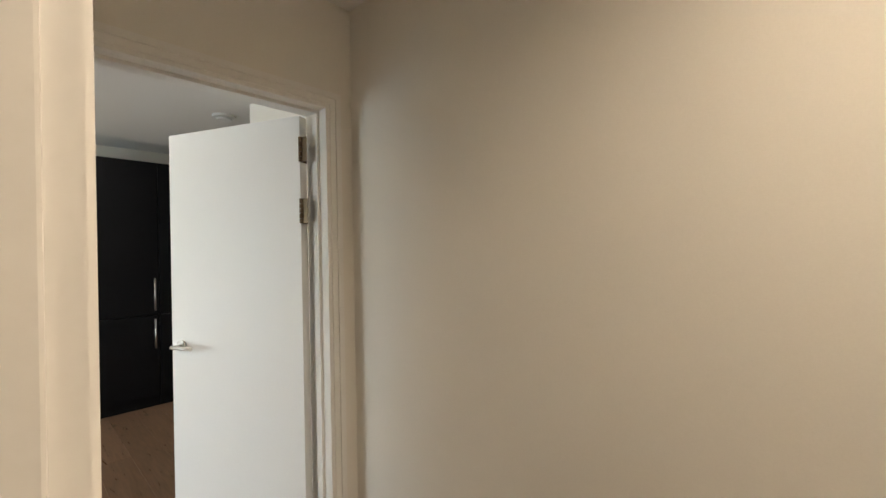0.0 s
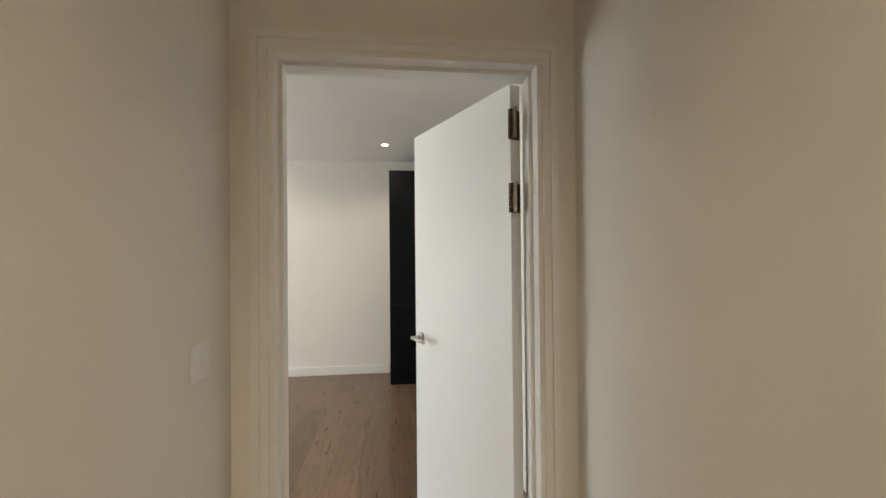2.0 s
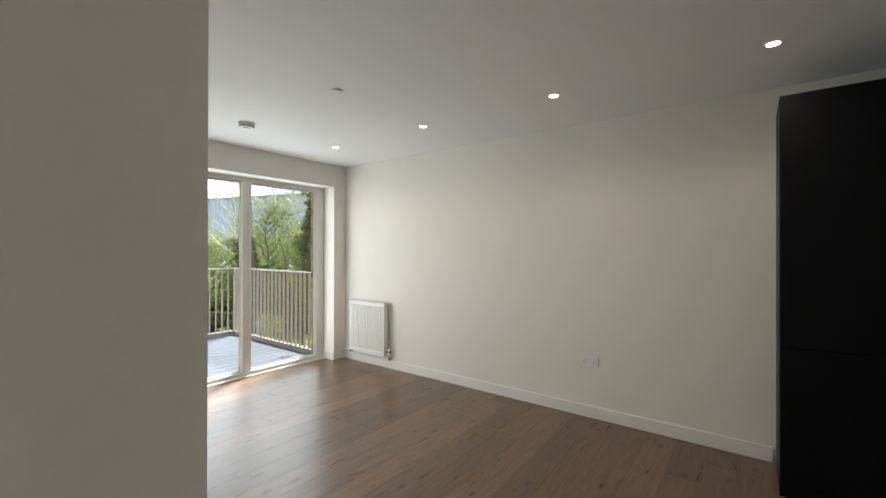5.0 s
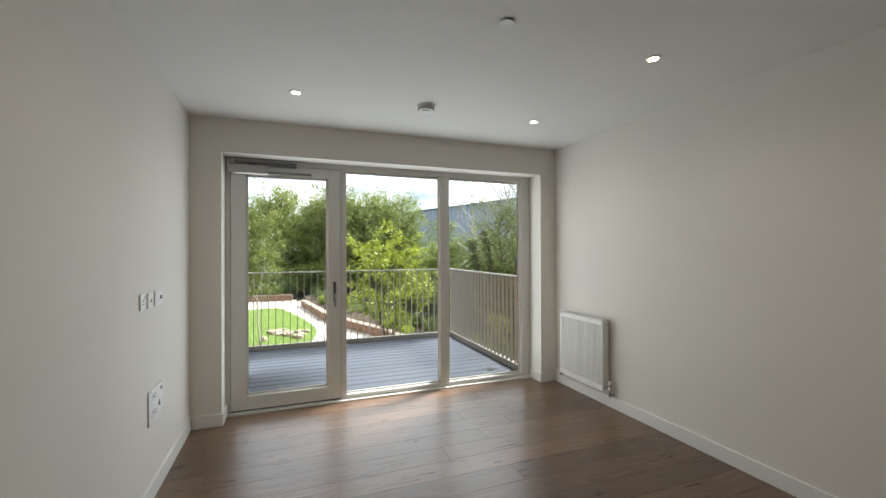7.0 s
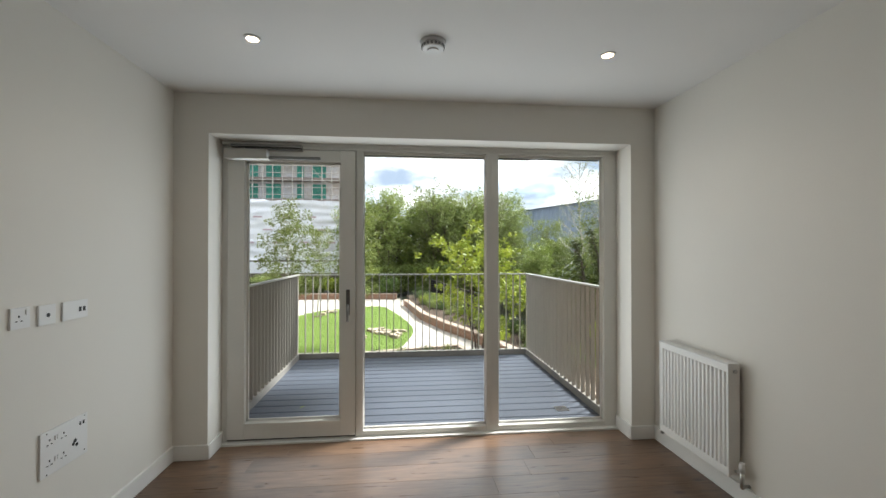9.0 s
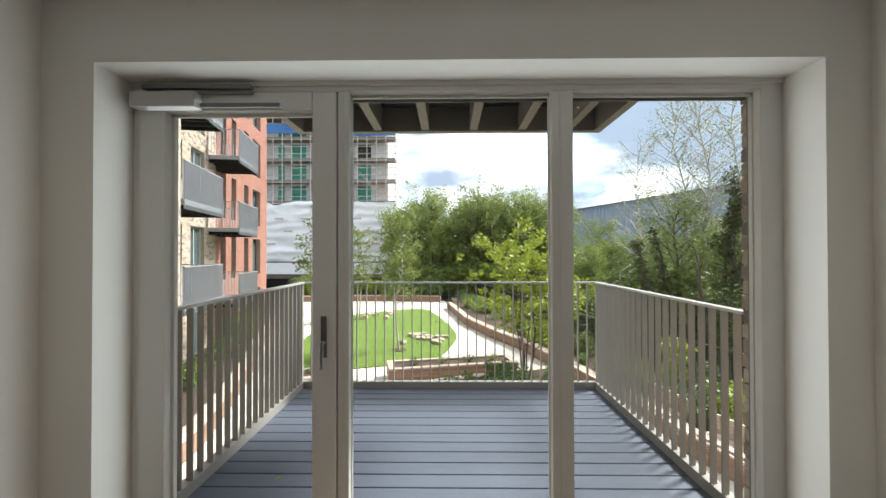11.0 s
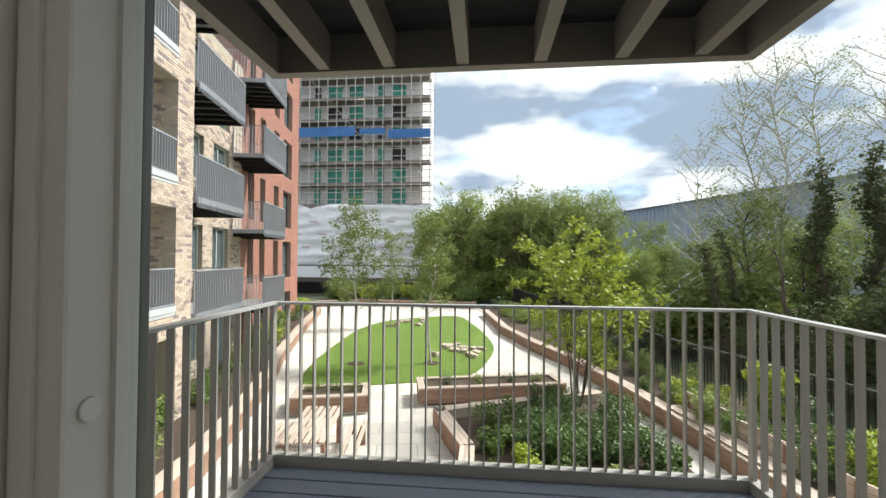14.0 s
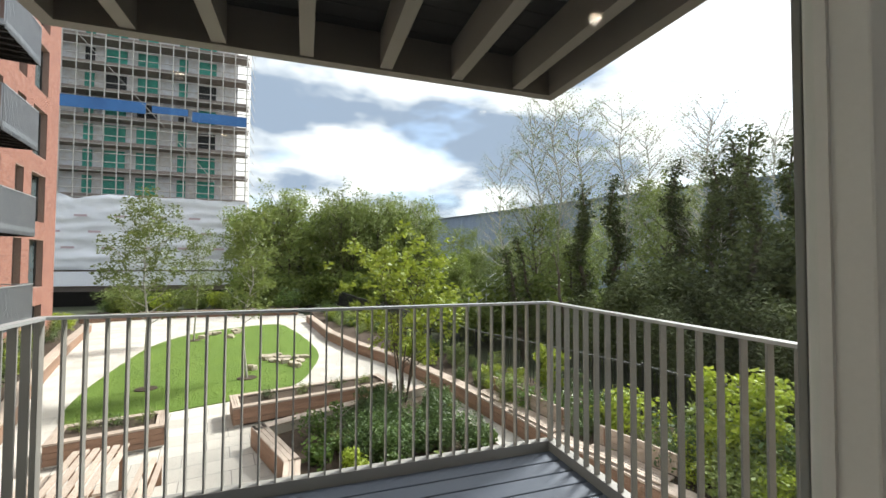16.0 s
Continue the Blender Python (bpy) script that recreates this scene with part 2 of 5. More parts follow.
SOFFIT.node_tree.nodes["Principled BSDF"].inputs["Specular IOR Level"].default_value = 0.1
JOIST = surface("joist_metal", (0.19, 0.165, 0.145), (0.165, 0.145, 0.125), 0.5, 0.1, scale=3, grain=140, bump=0.05)
BALC_GREY = surface("grey_balcony_metal", (0.36, 0.37, 0.39), (0.32, 0.33, 0.35), 0.4, 0.2, scale=2, grain=150, bump=0.03)
TAN_BRICK = brick_material("buff_brick", [(0.58, 0.46, 0.34), (0.54, 0.42, 0.32), (0.60, 0.50, 0.41), (0.50, 0.39, 0.31), (0.57, 0.47, 0.38), (0.36, 0.29, 0.25), (0.55, 0.44, 0.35), (0.25, 0.20, 0.19), (0.59, 0.48, 0.39), (0.43, 0.34, 0.27)])
RED_BRICK = brick_material("red_brick", [(0.38, 0.170, 0.120), (0.41, 0.190, 0.138), (0.34, 0.150, 0.108), (0.42, 0.210, 0.156), (0.31, 0.140, 0.108), (0.40, 0.185, 0.132)])
MORTAR = surface("mortar", (0.40, 0.35, 0.27), (0.34, 0.30, 0.23), 0.9, scale=8, grain=90, bump=0.3)
RED_MORTAR = surface("red_mortar", (0.36, 0.24, 0.20), (0.30, 0.20, 0.165), 0.9, scale=8, grain=90, bump=0.3)
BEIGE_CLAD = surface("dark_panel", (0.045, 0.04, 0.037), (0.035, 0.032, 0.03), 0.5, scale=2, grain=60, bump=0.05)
SILL_STONE = surface("pale_sill", (0.48, 0.49, 0.48), (0.42, 0.43, 0.43), 0.6, scale=4, grain=90, bump=0.1)
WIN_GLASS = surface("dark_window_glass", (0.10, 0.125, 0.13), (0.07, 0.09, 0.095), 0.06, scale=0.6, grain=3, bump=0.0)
WIN_FRAME = surface("sage_window_frame", (0.42, 0.46, 0.44), (0.38, 0.42, 0.40), 0.45, scale=4, grain=120, bump=0.02)
BLIND = surface("white_blind", (0.55, 0.57, 0.55), (0.5, 0.52, 0.5), 0.6, scale=4, grain=60, bump=0.05)
PAVING = surface("sandstone_paving", (0.62, 0.57, 0.50), (0.52, 0.47, 0.41), 0.8, scale=1.3, grain=40, bump=0.25, spread=0.13, lift=0.004)
JOINT = surface("paving_joint", (0.30, 0.28, 0.25), (0.24, 0.22, 0.20), 0.9, scale=5, grain=60, bump=0.3)
HARDWOOD = surface("hardwood_bench", (0.33, 0.195, 0.13), (0.22, 0.125, 0.08), 0.6, scale=3, grain=26, bump=0.3, stretch=(1, 1, 6), spread=0.14)
HARDWOOD_TOP = surface("weathered_hardwood", (0.56, 0.45, 0.37), (0.42, 0.32, 0.25), 0.65, scale=3, grain=26, bump=0.3, spread=0.12)
CONCRETE = surface("pale_concrete", (0.50, 0.43, 0.34), (0.42, 0.36, 0.29), 0.85, scale=2, grain=50, bump=0.25)
SOIL = surface("bark_soil", (0.10, 0.065, 0.042), (0.05, 0.035, 0.024), 0.95, scale=8, grain=45, bump=1.0, lift=0.03)
GRASS = surface("lawn_grass", (0.165, 0.25, 0.035), (0.11, 0.185, 0.022), 0.85, scale=0.7, grain=45, bump=1.0, lift=0.03)
BLADE = leaf_material("grass_blade", (0.19, 0.29, 0.045), (0.12, 0.2, 0.028), 0.6, 0.3)
ROUGH_GROUND = surface("rough_ground", (0.06, 0.07, 0.03), (0.035, 0.04, 0.02), 0.95, scale=0.5, grain=8, bump=1.0, lift=0.05)
BOULDER = surface("pale_boulder", (0.50, 0.42, 0.32), (0.36, 0.30, 0.23), 0.85, scale=4, grain=30, bump=0.6, spread=0.15, lift=0.01)
BARK = surface("bark", (0.12, 0.09, 0.065), (0.06, 0.045, 0.035), 0.9, scale=6, grain=30, bump=0.9, stretch=(1, 1, 0.25), lift=0.02)
BIRCH_BARK = surface("birch_bark", (0.58, 0.55, 0.48), (0.30, 0.27, 0.23), 0.75, scale=7, grain=22, bump=0.3, stretch=(1, 1, 3))
FENCE = surface("black_fence_paint", (0.012, 0.012, 0.013), (0.009, 0.009, 0.01), 0.45, scale=3, grain=120, bump=0.02)
LEAF_LIME = leaf_material("lime_leaf", (0.47, 0.53, 0.07), (0.27, 0.35, 0.035))
LEAF_BIRCH = leaf_material("birch_leaf", (0.28, 0.33, 0.09), (0.15, 0.19, 0.045))
LEAF_MID = leaf_material("wood_leaf", (0.31, 0.37, 0.09), (0.12, 0.175, 0.035))
LEAF_PALE = leaf_material("willow_leaf", (0.29, 0.34, 0.11), (0.16, 0.21, 0.05))
# dark ivy green, with the shade of the near wood put into the colour
LEAF_DARK = leaf_material("shaded_ivy_leaf", (0.115, 0.135, 0.045), (0.045, 0.06, 0.02), 0.85, 0.2)
LEAF_HEBE = leaf_material("hebe_leaf", (0.13, 0.20, 0.05), (0.05, 0.09, 0.025), 0.5, 0.2)
LEAF_SHRUB = leaf_material("shrub_leaf", (0.16, 0.24, 0.05), (0.06, 0.11, 0.02))
SHEET = surface("white_sheeting", (0.93, 0.93, 0.97), (0.84, 0.85, 0.92), 0.5, scale=0.8, grain=6, bump=0.5, stretch=(0.4, 1, 2.2), lift=0.05)
SHEET_MARK = surface("faded_print", (0.62, 0.48, 0.52), rough=0.6, scale=2, grain=20, bump=0)
TEAL = surface("teal_net", (0.07, 0.40, 0.31), (0.04, 0.22, 0.17), 0.6, scale=0.6, grain=5, bump=0.2)
BLUE_NET = surface("blue_net", (0.06, 0.20, 0.48), (0.04, 0.12, 0.32), 0.7, scale=0.5, grain=4, bump=0.4)
TOWER_WALL = surface("tower_board", (0.74, 0.74, 0.77), (0.60, 0.55, 0.49), 0.8, scale=0.25, grain=2, bump=0.1)
TOWER_SLAB = surface("tower_slab", (0.30, 0.25, 0.22), (0.22, 0.18, 0.16), 0.85, scale=0.6, grain=6, bump=0.2)
SCAFFOLD = surface("scaffold_steel", (0.62, 0.58, 0.54), (0.46, 0.42, 0.39), 0.5, 0.1, scale=2, grain=30, bump=0)
SHED = surface("shed_cladding", (0.27, 0.33, 0.44), (0.24, 0.295, 0.40), 0.5, scale=0.1, grain=2, bump=0.05)
SHED_ROOF = surface("shed_roof", (0.36, 0.38, 0.42), (0.32, 0.34, 0.38), 0.5, scale=0.1, grain=2, bump=0.05)

# ---- mesh helpers ----


def add_box(bm, x0, x1, y0, y1, z0, z1, m=None, mat=0):
    vs = [bm.verts.new((x, y, z)) for x in (x0, x1) for y in (y0, y1) for z in (z0, z1)]
    if m is not None:
        for v in vs:
            v.co = m @ v.co
    fs = []
    for a in ((0, 1, 3, 2), (4, 6, 7, 5), (0, 4, 5, 1), (2, 3, 7, 6), (0, 2, 6, 4), (1, 5, 7, 3)):
        f = bm.faces.new([vs[i] for i in a])
        f.material_index = mat
        fs.append(f)
    return fs


def add_tube(bm, p, q, r0, r1=None, sides=8, cap=True):
    """A tapered round bar from p to q."""
    p, q = Vector(p), Vector(q)
    r1 = r0 if r1 is None else r1
    turn = (q - p).to_track_quat("Z", "Y").to_matrix()
    rings = []
    for c, r in ((p, r0), (q, r1)):
        rings.append([bm.verts.new(c + turn @ Vector((r * math.cos(a), r * math.sin(a), 0))) for a in (2 * math.pi * i / sides for i in range(sides))])
    for i in range(sides):
        f = bm.faces.new((rings[0][i], rings[0][(i + 1) % sides], rings[1][(i + 1) % sides], rings[1][i]))
        f.smooth = True
    if cap:
        bm.faces.new(rings[0][::-1])
        bm.faces.new(rings[1])


def done(name, bm, mats, parent=None, bevel=0.0, m=None):
    if bevel:
        bmesh.ops.bevel(bm, geom=[e for e in bm.edges], offset=bevel, segments=2, affect="EDGES", profile=0.6, clamp_overlap=True)
    me = bpy.data.meshes.new(name)
    bm.to_mesh(me)
    bm.free()
    for mat in mats if isinstance(mats, (list, tuple)) else (mats,):
        me.materials.append(mat)
    ob = new(name, me)
    if parent is not None:
        ob.parent = parent
    if m is not None:
        ob.matrix_basis = m
    return ob


def box(name, x0, x1, y0, y1, z0, z1, mat, parent=None, bevel=0.0, m=None):
    bm = bmesh.new()
    add_box(bm, x0, x1, y0, y1, z0, z1)
    return done(name, bm, mat, parent, bevel, m)


def boxes(name, rows, mat, parent=None, bevel=0.0, m=None):
    bm = bmesh.new()
    for r in rows:
        add_box(bm, *r)
    return done(name, bm, mat, parent, bevel, m)


def structure(ob, label):
    return tagged(ob, label, "", "", "structure")


def empty(name, m, label, category, group="", kind=""):
    ob = new(name)
    ob.matrix_basis = m
    return tagged(ob, label, category, group, kind)


# ---- flat: walls, ceiling, openings ----
RX, SOUTH, HALL_W, HN, HS = 3.434, -6.6, -3.3, -3.94, -5.04
OX0, OX1, OZ = 0.225, 3.248, 2.21
DY0, DY1, DZ = -4.905, -4.072, 2.025
structure(boxes("wall_north", [(-0.13, OX0, 0, 0.33, 0, CEIL), (OX1, RX + 0.15, 0, 0.33, 0, CEIL), (OX0, OX1, 0, 0.33, OZ, CEIL)], WALL), "off-white painted plaster wall round the balcony window")
structure(box("wall_east", RX, RX + 0.15, SOUTH, 0, 0, CEIL, WALL), "long off-white painted plaster living room wall")
structure(boxes("wall_west", [(-0.13, 0, DY1 + 0.035, 0, 0, CEIL), (-0.13, 0, SOUTH, DY0 - 0.035, 0, CEIL), (-0.13, 0, DY0 - 0.035, DY1 + 0.035, DZ + 0.035, CEIL)], WALL), "off-white painted plaster wall with the hall doorway")
structure(box("wall_south", -0.13, RX + 0.15, SOUTH - 0.12, SOUTH, 0, CEIL, WALL), "plain off-white painted end wall")
BX_W, BX_E, BZ, BN, HNW = -2.25, -1.426, 2.025, -2.2, -3.994  # bedroom doorway in the hall wall, and the bedroom's far wall
structure(boxes("wall_hall_north", [(HALL_W, BX_W - 0.034, HNW, HN + 0.12, 0, CEIL), (BX_E + 0.034, BX_E + 0.09, HNW, HN + 0.12, 0, CEIL), (BX_E + 0.09, -0.13, HN, HN + 0.12, 0, CEIL), (BX_W - 0.034, BX_E + 0.034, HNW, HN + 0.12, BZ + 0.034, CEIL)], WALL), "cream painted hall wall with a doorway and a light switch")
structure(box("wall_bedroom_north", HALL_W, -0.13, BN, BN + 0.12, 0, CEIL, WALL), "plain cream painted bedroom wall")
structure(box("wall_bedroom_west", HALL_W - 0.12, HALL_W, HN + 0.12, BN + 0.12, 0, CEIL, WALL), "plain cream painted bedroom side wall")
structure(box("wall_kitchen_return", 0.0, 1.35, -5.34, -5.2, 0, CEIL, WALL), "white painted return wall beside the kitchen")
structure(box("wall_hall_south", HALL_W, -0.13, HS - 0.12, HS, 0, CEIL, WALL), "cream painted hall wall beside the door")
structure(box("wall_hall_end", HALL_W - 0.12, HALL_W, HS - 0.12, HN + 0.12, 0, CEIL, WALL), "plain cream painted hall end wall")
structure(box("ceiling", HALL_W - 0.12, RX + 0.15, SOUTH - 0.12, 0.33, CEIL, CEIL + 0.2, CEILING), "smooth white painted ceiling")
floor = structure(box("floor", HALL_W, RX, SOUTH, 0.2, -0.12, -0.016, JOINT), "brown oak plank floor with knots")

SK = 0.1


def skirting(rows):
    for i, r in enumerate(rows):
        structure(box("baseboard", *r, GLOSS, bevel=0.004), "white painted skirting board")


skirting([(0, 0.015, -4.03, 0, 0, SK), (0.015, OX0 + 0.015, -0.015, 0, 0, SK), (OX0, OX0 + 0.015, 0.002, 0.21, 0, SK), (OX1 - 0.015, RX - 0.015, -0.015, 0, 0, SK),
          (OX1 - 0.015, OX1, 0.002, 0.21, 0, SK), (RX - 0.015, RX, -4.37, 0, 0, SK), (0, 0.015, -5.2, -4.98, 0, SK), (0.015, 1.35, -5.2, -5.185, 0, SK),
          (HALL_W, BX_W - 0.072, HNW - 0.015, HNW, 0, SK), (BX_E + 0.09, -0.13, HN - 0.015, HN, 0, SK), (HALL_W, -0.13, HS, HS + 0.015, 0, SK)])

# door lining and its stepped architrave on both sides
lining = structure(boxes("door_frame", [(-0.132, 0.002, DY0 - 0.034, DY0, 0, DZ), (-0.132, 0.002, DY1, DY1 + 0.034, 0, DZ), (-0.132, 0.002, DY0 - 0.034, DY1 + 0.034, DZ, DZ + 0.034)], GLOSS), "white painted door lining")
for x0, s in ((-0.132, -1), (0.002, 1)):
    rows = []
    for a, b, t in ((0.0, 0.016, 0.012), (0.016, 0.030, 0.017), (0.030, 0.044, 0.013), (0.044, 0.068, 0.019)):
        xa, xb = sorted((x0, x0 + s * t))
        rows += [(xa, xb, DY0 - b, DY0 - a, 0, DZ + b), (xa, xb, DY1 + a, DY1 + b, 0, DZ + b), (xa, xb, DY0 - a, DY1 + a, DZ + a, DZ + b)]
    structure(boxes("architrave", rows, GLOSS), "white stepped timber architrave round the doorway")
structure(boxes("door_stop", [(-0.09, -0.05, DY0, DY0 + 0.013, 0, DZ - 0.013), (-0.09, -0.05, DY1 - 0.013, DY1, 0, DZ - 0.013), (-0.09, -0.05, DY0, DY1, DZ - 0.013, DZ)], GLOSS), "white painted door stop")
# lining and architrave of the bedroom doorway
structure(boxes("door_frame_bedroom", [(BX_W - 0.034, BX_W, HNW - 0.002, HN + 0.122, 0, BZ), (BX_E, BX_E + 0.034, HNW - 0.002, HN + 0.122, 0, BZ), (BX_W - 0.034, BX_E + 0.034, HNW - 0.002, HN + 0.122, BZ, BZ + 0.034)], GLOSS, bevel=0.002), "cream painted bedroom door lining")
rows = []
for a, b, t in ((0.006, 0.022, 0.014), (0.022, 0.036, 0.019), (0.036, 0.050, 0.015), (0.050, 0.072, 0.022)):
    y0, y1 = HNW - 0.002 - t, HNW - 0.002
    rows += [(BX_E + a, BX_E + b, y0, y1, 0, BZ + b), (BX_W - b, BX_W - a, y0, y1, 0, BZ + b), (BX_W - a, BX_E + a, y0, y1, BZ + a, BZ + b)]
structure(boxes("architrave_bedroom", rows, GLOSS), "cream stepped timber architrave round the bedroom doorway")
structure(box("strike_plate", -0.048, -0.016, DY1 - 0.003, DY1, 0.93, 1.08, STEEL), "brushed steel strike plate in the door lining")


def lever_handle(parent, m):
    bm = bmesh.new()
    add_tube(bm, (0, 0, 0), (0, 0.012, 0), 0.026, sides=20)
    add_tube(bm, (0, 0.01, 0), (0, 0.055, 0), 0.009, sides=12)
    add_tube(bm, (0.006, 0.052, 0), (-0.118, 0.052, 0), 0.0095, sides=12)
    return tagged(done("handle", bm, STEEL, parent, m=m), "brushed steel lever handle")


door = empty("door", pose(-0.032, DY0 + 0.012, 0, 0, 0, 22.8), "white flush door standing open into the living room", "door")
box("leaf", 0.018, 0.80, 0.0, 0.044, 0.006, 2.005, LEAF_PAINT, door, bevel=0.002)
lever_handle(door, pose(0.73, 0.044, 0.985))
lever_handle(door, pose(0.73, 0.0, 0.985) @ Matrix.Diagonal((1, -1, 1, 1)))
for z in (1.86, 1.6, 0.22):
    bm = bmesh.new()
    add_box(bm, 0.0145, 0.0175, 0.004, 0.042, z - 0.052, z + 0.052)
    add_box(bm, -0.02, 0.012, 0.046, 0.049, z - 0.052, z + 0.052)
    for k in range(5):
        add_tube(bm, (0.01, 0.05, z - 0.052 + k * 0.0212), (0.01, 0.05, z - 0.033 + k * 0.0212), 0.0085, sides=10)
    tagged(done("hinge", bm, BRONZE, door), "dark bronze butt hinge")

# ---- balcony window: fixed frame, door leaf, panes ----
FY0, FY1 = 0.215, 0.296
window = structure(boxes("window_1", [
    (OX0, 0.262, FY0, FY1, 0.0, OZ), (1.19, 1.243, FY0, FY1, 0.02, OZ - 0.045), (2.187, 2.285, FY0, FY1, 0.02, OZ - 0.045), (3.145, OX1, FY0, FY1, 0.0, OZ),
    (0.262, 3.145, FY0, FY1, OZ - 0.045, OZ), (0.262, 3.145, FY0, FY1, -0.012, 0.02), (1.243, 2.187, FY0, FY1, 0.02, 0.05), (2.285, 3.145, FY0, FY1, 0.02, 0.05)], FRAME_IN, bevel=0.004), "pale painted window frame with a balcony door and two fixed panes")
boxes("frame_outside", [
    (OX0 - 0.02, 0.255, FY1 + 0.003, FY1 + 0.016, 0.0, OZ), (1.185, 1.24, FY1 + 0.003, FY1 + 0.016, 0.0, OZ), (2.19, 2.285, FY1 + 0.003, FY1 + 0.016, 0.0, OZ), (3.15, OX1 + 0.02, FY1 + 0.003, FY1 + 0.016, 0.0, OZ),
    (0.255, 3.15, FY1 + 0.017, FY1 + 0.028, OZ - 0.06, OZ)], FRAME_OUT, window, bevel=0.003)
# joint line where two sections of each mullion meet
boxes("mullion_cover", [(1.212, 1.218, FY0 - 0.004, FY0, 0.02, OZ - 0.05), (2.224, 2.23, FY0 - 0.004, FY0, 0.02, OZ - 0.05)], FRAME_IN, window)
structure(box("threshold", OX0, OX1, 0.17, FY0 + 0.03, -0.02, 0.012, FRAME_IN, bevel=0.003), "pale threshold strip under the balcony window")
structure(box("head_trim", OX0, OX1, FY0 - 0.012, FY0, OZ - 0.02, OZ, FRAME_IN), "slim trim above the window")
for x0, x1 in ((1.243, 2.187), (2.285, 3.145)):
    bm = bmesh.new()
    add_box(bm, x0, x1, 0.278, 0.284, 0.05, OZ - 0.045)
    pane = done("pane", bm, GLASS, window)
    pane.visible_shadow = False
    boxes("glazing_bead", [(x0, x0 + 0.006, 0.262, 0.277, 0.05, OZ - 0.045), (x1 - 0.006, x1, 0.262, 0.277, 0.05, OZ - 0.045), (x0, x1, 0.262, 0.277, 0.05, 0.064), (x0, x1, 0.262, 0.277, OZ - 0.059, OZ - 0.045)], FRAME_IN, window)
for z in (0.62, 1.28, 1.9):
    bm = bmesh.new()
    add_tube(bm, (1.2432, 0.24, z), (1.247, 0.24, z), 0.011, sides=14)
    done("screw_cap", bm, PLASTIC, window)

glazed = empty("balcony_door", pose(0, 0, 0), "closed pale framed glazed balcony door with a closer", "door")
boxes("leaf_frame", [(0.266, 0.385, FY0 - 0.012, 0.30, 0.03, 2.16), (1.075, 1.186, FY0 - 0.012, 0.30, 0.03, 2.16), (0.385, 1.075, FY0 - 0.012, 0.30, 0.03, 0.145), (0.385, 1.075, FY0 - 0.012, 0.30, 2.075, 2.16)], FRAME_IN, glazed, bevel=0.004)
bm = bmesh.new()
add_box(bm, 0.385, 1.075, 0.268, 0.274, 0.145, 2.075)
pane = done("pane", bm, GLASS, glazed)
pane.visible_shadow = False
boxes("glazing_bead", [(0.385, 0.4, 0.25, 0.267, 0.145, 2.075), (1.06, 1.075, 0.25, 0.267, 0.145, 2.075), (0.385, 1.075, 0.25, 0.267, 0.145, 0.16), (0.385, 1.075, 0.25, 0.267, 2.06, 2.075)], FRAME_IN, glazed)
box("seal", 0.266, 1.186, FY0 - 0.004, FY0 + 0.01, 0.02, 0.031, DARK, glazed)
bm = bmesh.new()
add_box(bm, 1.118, 1.146, FY0 - 0.022, FY0 - 0.0125, 0.93, 1.12)
add_tube(bm, (1.132, FY0 - 0.02, 1.0), (1.132, FY0 - 0.06, 1.0), 0.009, sides=10)
add_tube(bm, (1.132, FY0 - 0.055, 1.01), (1.132, FY0 - 0.055, 0.885), 0.009, sides=10)
tagged(done("handle", bm, surface("dark_steel", (0.17, 0.155, 0.14), (0.13, 0.12, 0.11), 0.35, 0.7, scale=20, grain=200, bump=0.02), glazed), "dark satin lever handle on a slim plate")
box("closer_body", 0.262, 0.56, FY0 - 0.075, FY0 - 0.0125, 2.075, 2.145, CLOSER, glazed, bevel=0.004)
bm = bmesh.new()
add_box(bm, 0.56, 0.93, FY0 - 0.03, FY0 - 0.0125, 2.085, 2.105)
add_box(bm, 0.30, 0.80, FY0 - 0.05, FY0 - 0.014, 2.168, 2.186)
add_box(bm, 0.0, 0.40, -0.009, 0.009, 2.147, 2.160, Matrix.Translation((0.40, FY0 - 0.04, 0)) @ Matrix.Rotation(radians(3), 4, "Z"))
tagged(done("closer_arm", bm, FRAME_OUT, glazed), "dark sliding arm of the door closer")

# ---- fixtures ----
for i, (x, y) in enumerate(ROOM_LIGHTS + HALL_LIGHTS):
    lamp_ob = empty("downlight", pose(x, y, CEIL), "small round white recessed ceiling downlight, lit", "downlight", "ceiling downlights")
    bm = bmesh.new()
    bmesh.ops.create_circle(bm, segments=28, radius=0.043)
    inner = bmesh.ops.create_circle(bm, segments=28, radius=0.03)
    bmesh.ops.bridge_loops(bm, edges=bm.edges[:])
    ext = bmesh.ops.extrude_face_region(bm, geom=bm.faces[:])
    for v in [g for g in ext["geom"] if isinstance(g, bmesh.types.BMVert)]:
        v.co.z -= 0.006
    done("bezel", bm, PLASTIC, lamp_ob)
    bm = bmesh.new()
    add_tube(bm, (0, 0, -0.0005), (0, 0, -0.004), 0.0295, sides=24)
    done("lens", bm, GLOW, lamp_ob)


def ceiling_disc(name, x, y, label, category, rows, z=CEIL):
    ob = empty(name, pose(x, y, z), label, category)
    for part, z0, z1, r0, r1 in rows:
        bm = bmesh.new()
        add_tube(bm, (0, 0, z0), (0, 0, z1), r0, r1, sides=32)
        done(part, bm, PLASTIC, ob)
    return ob


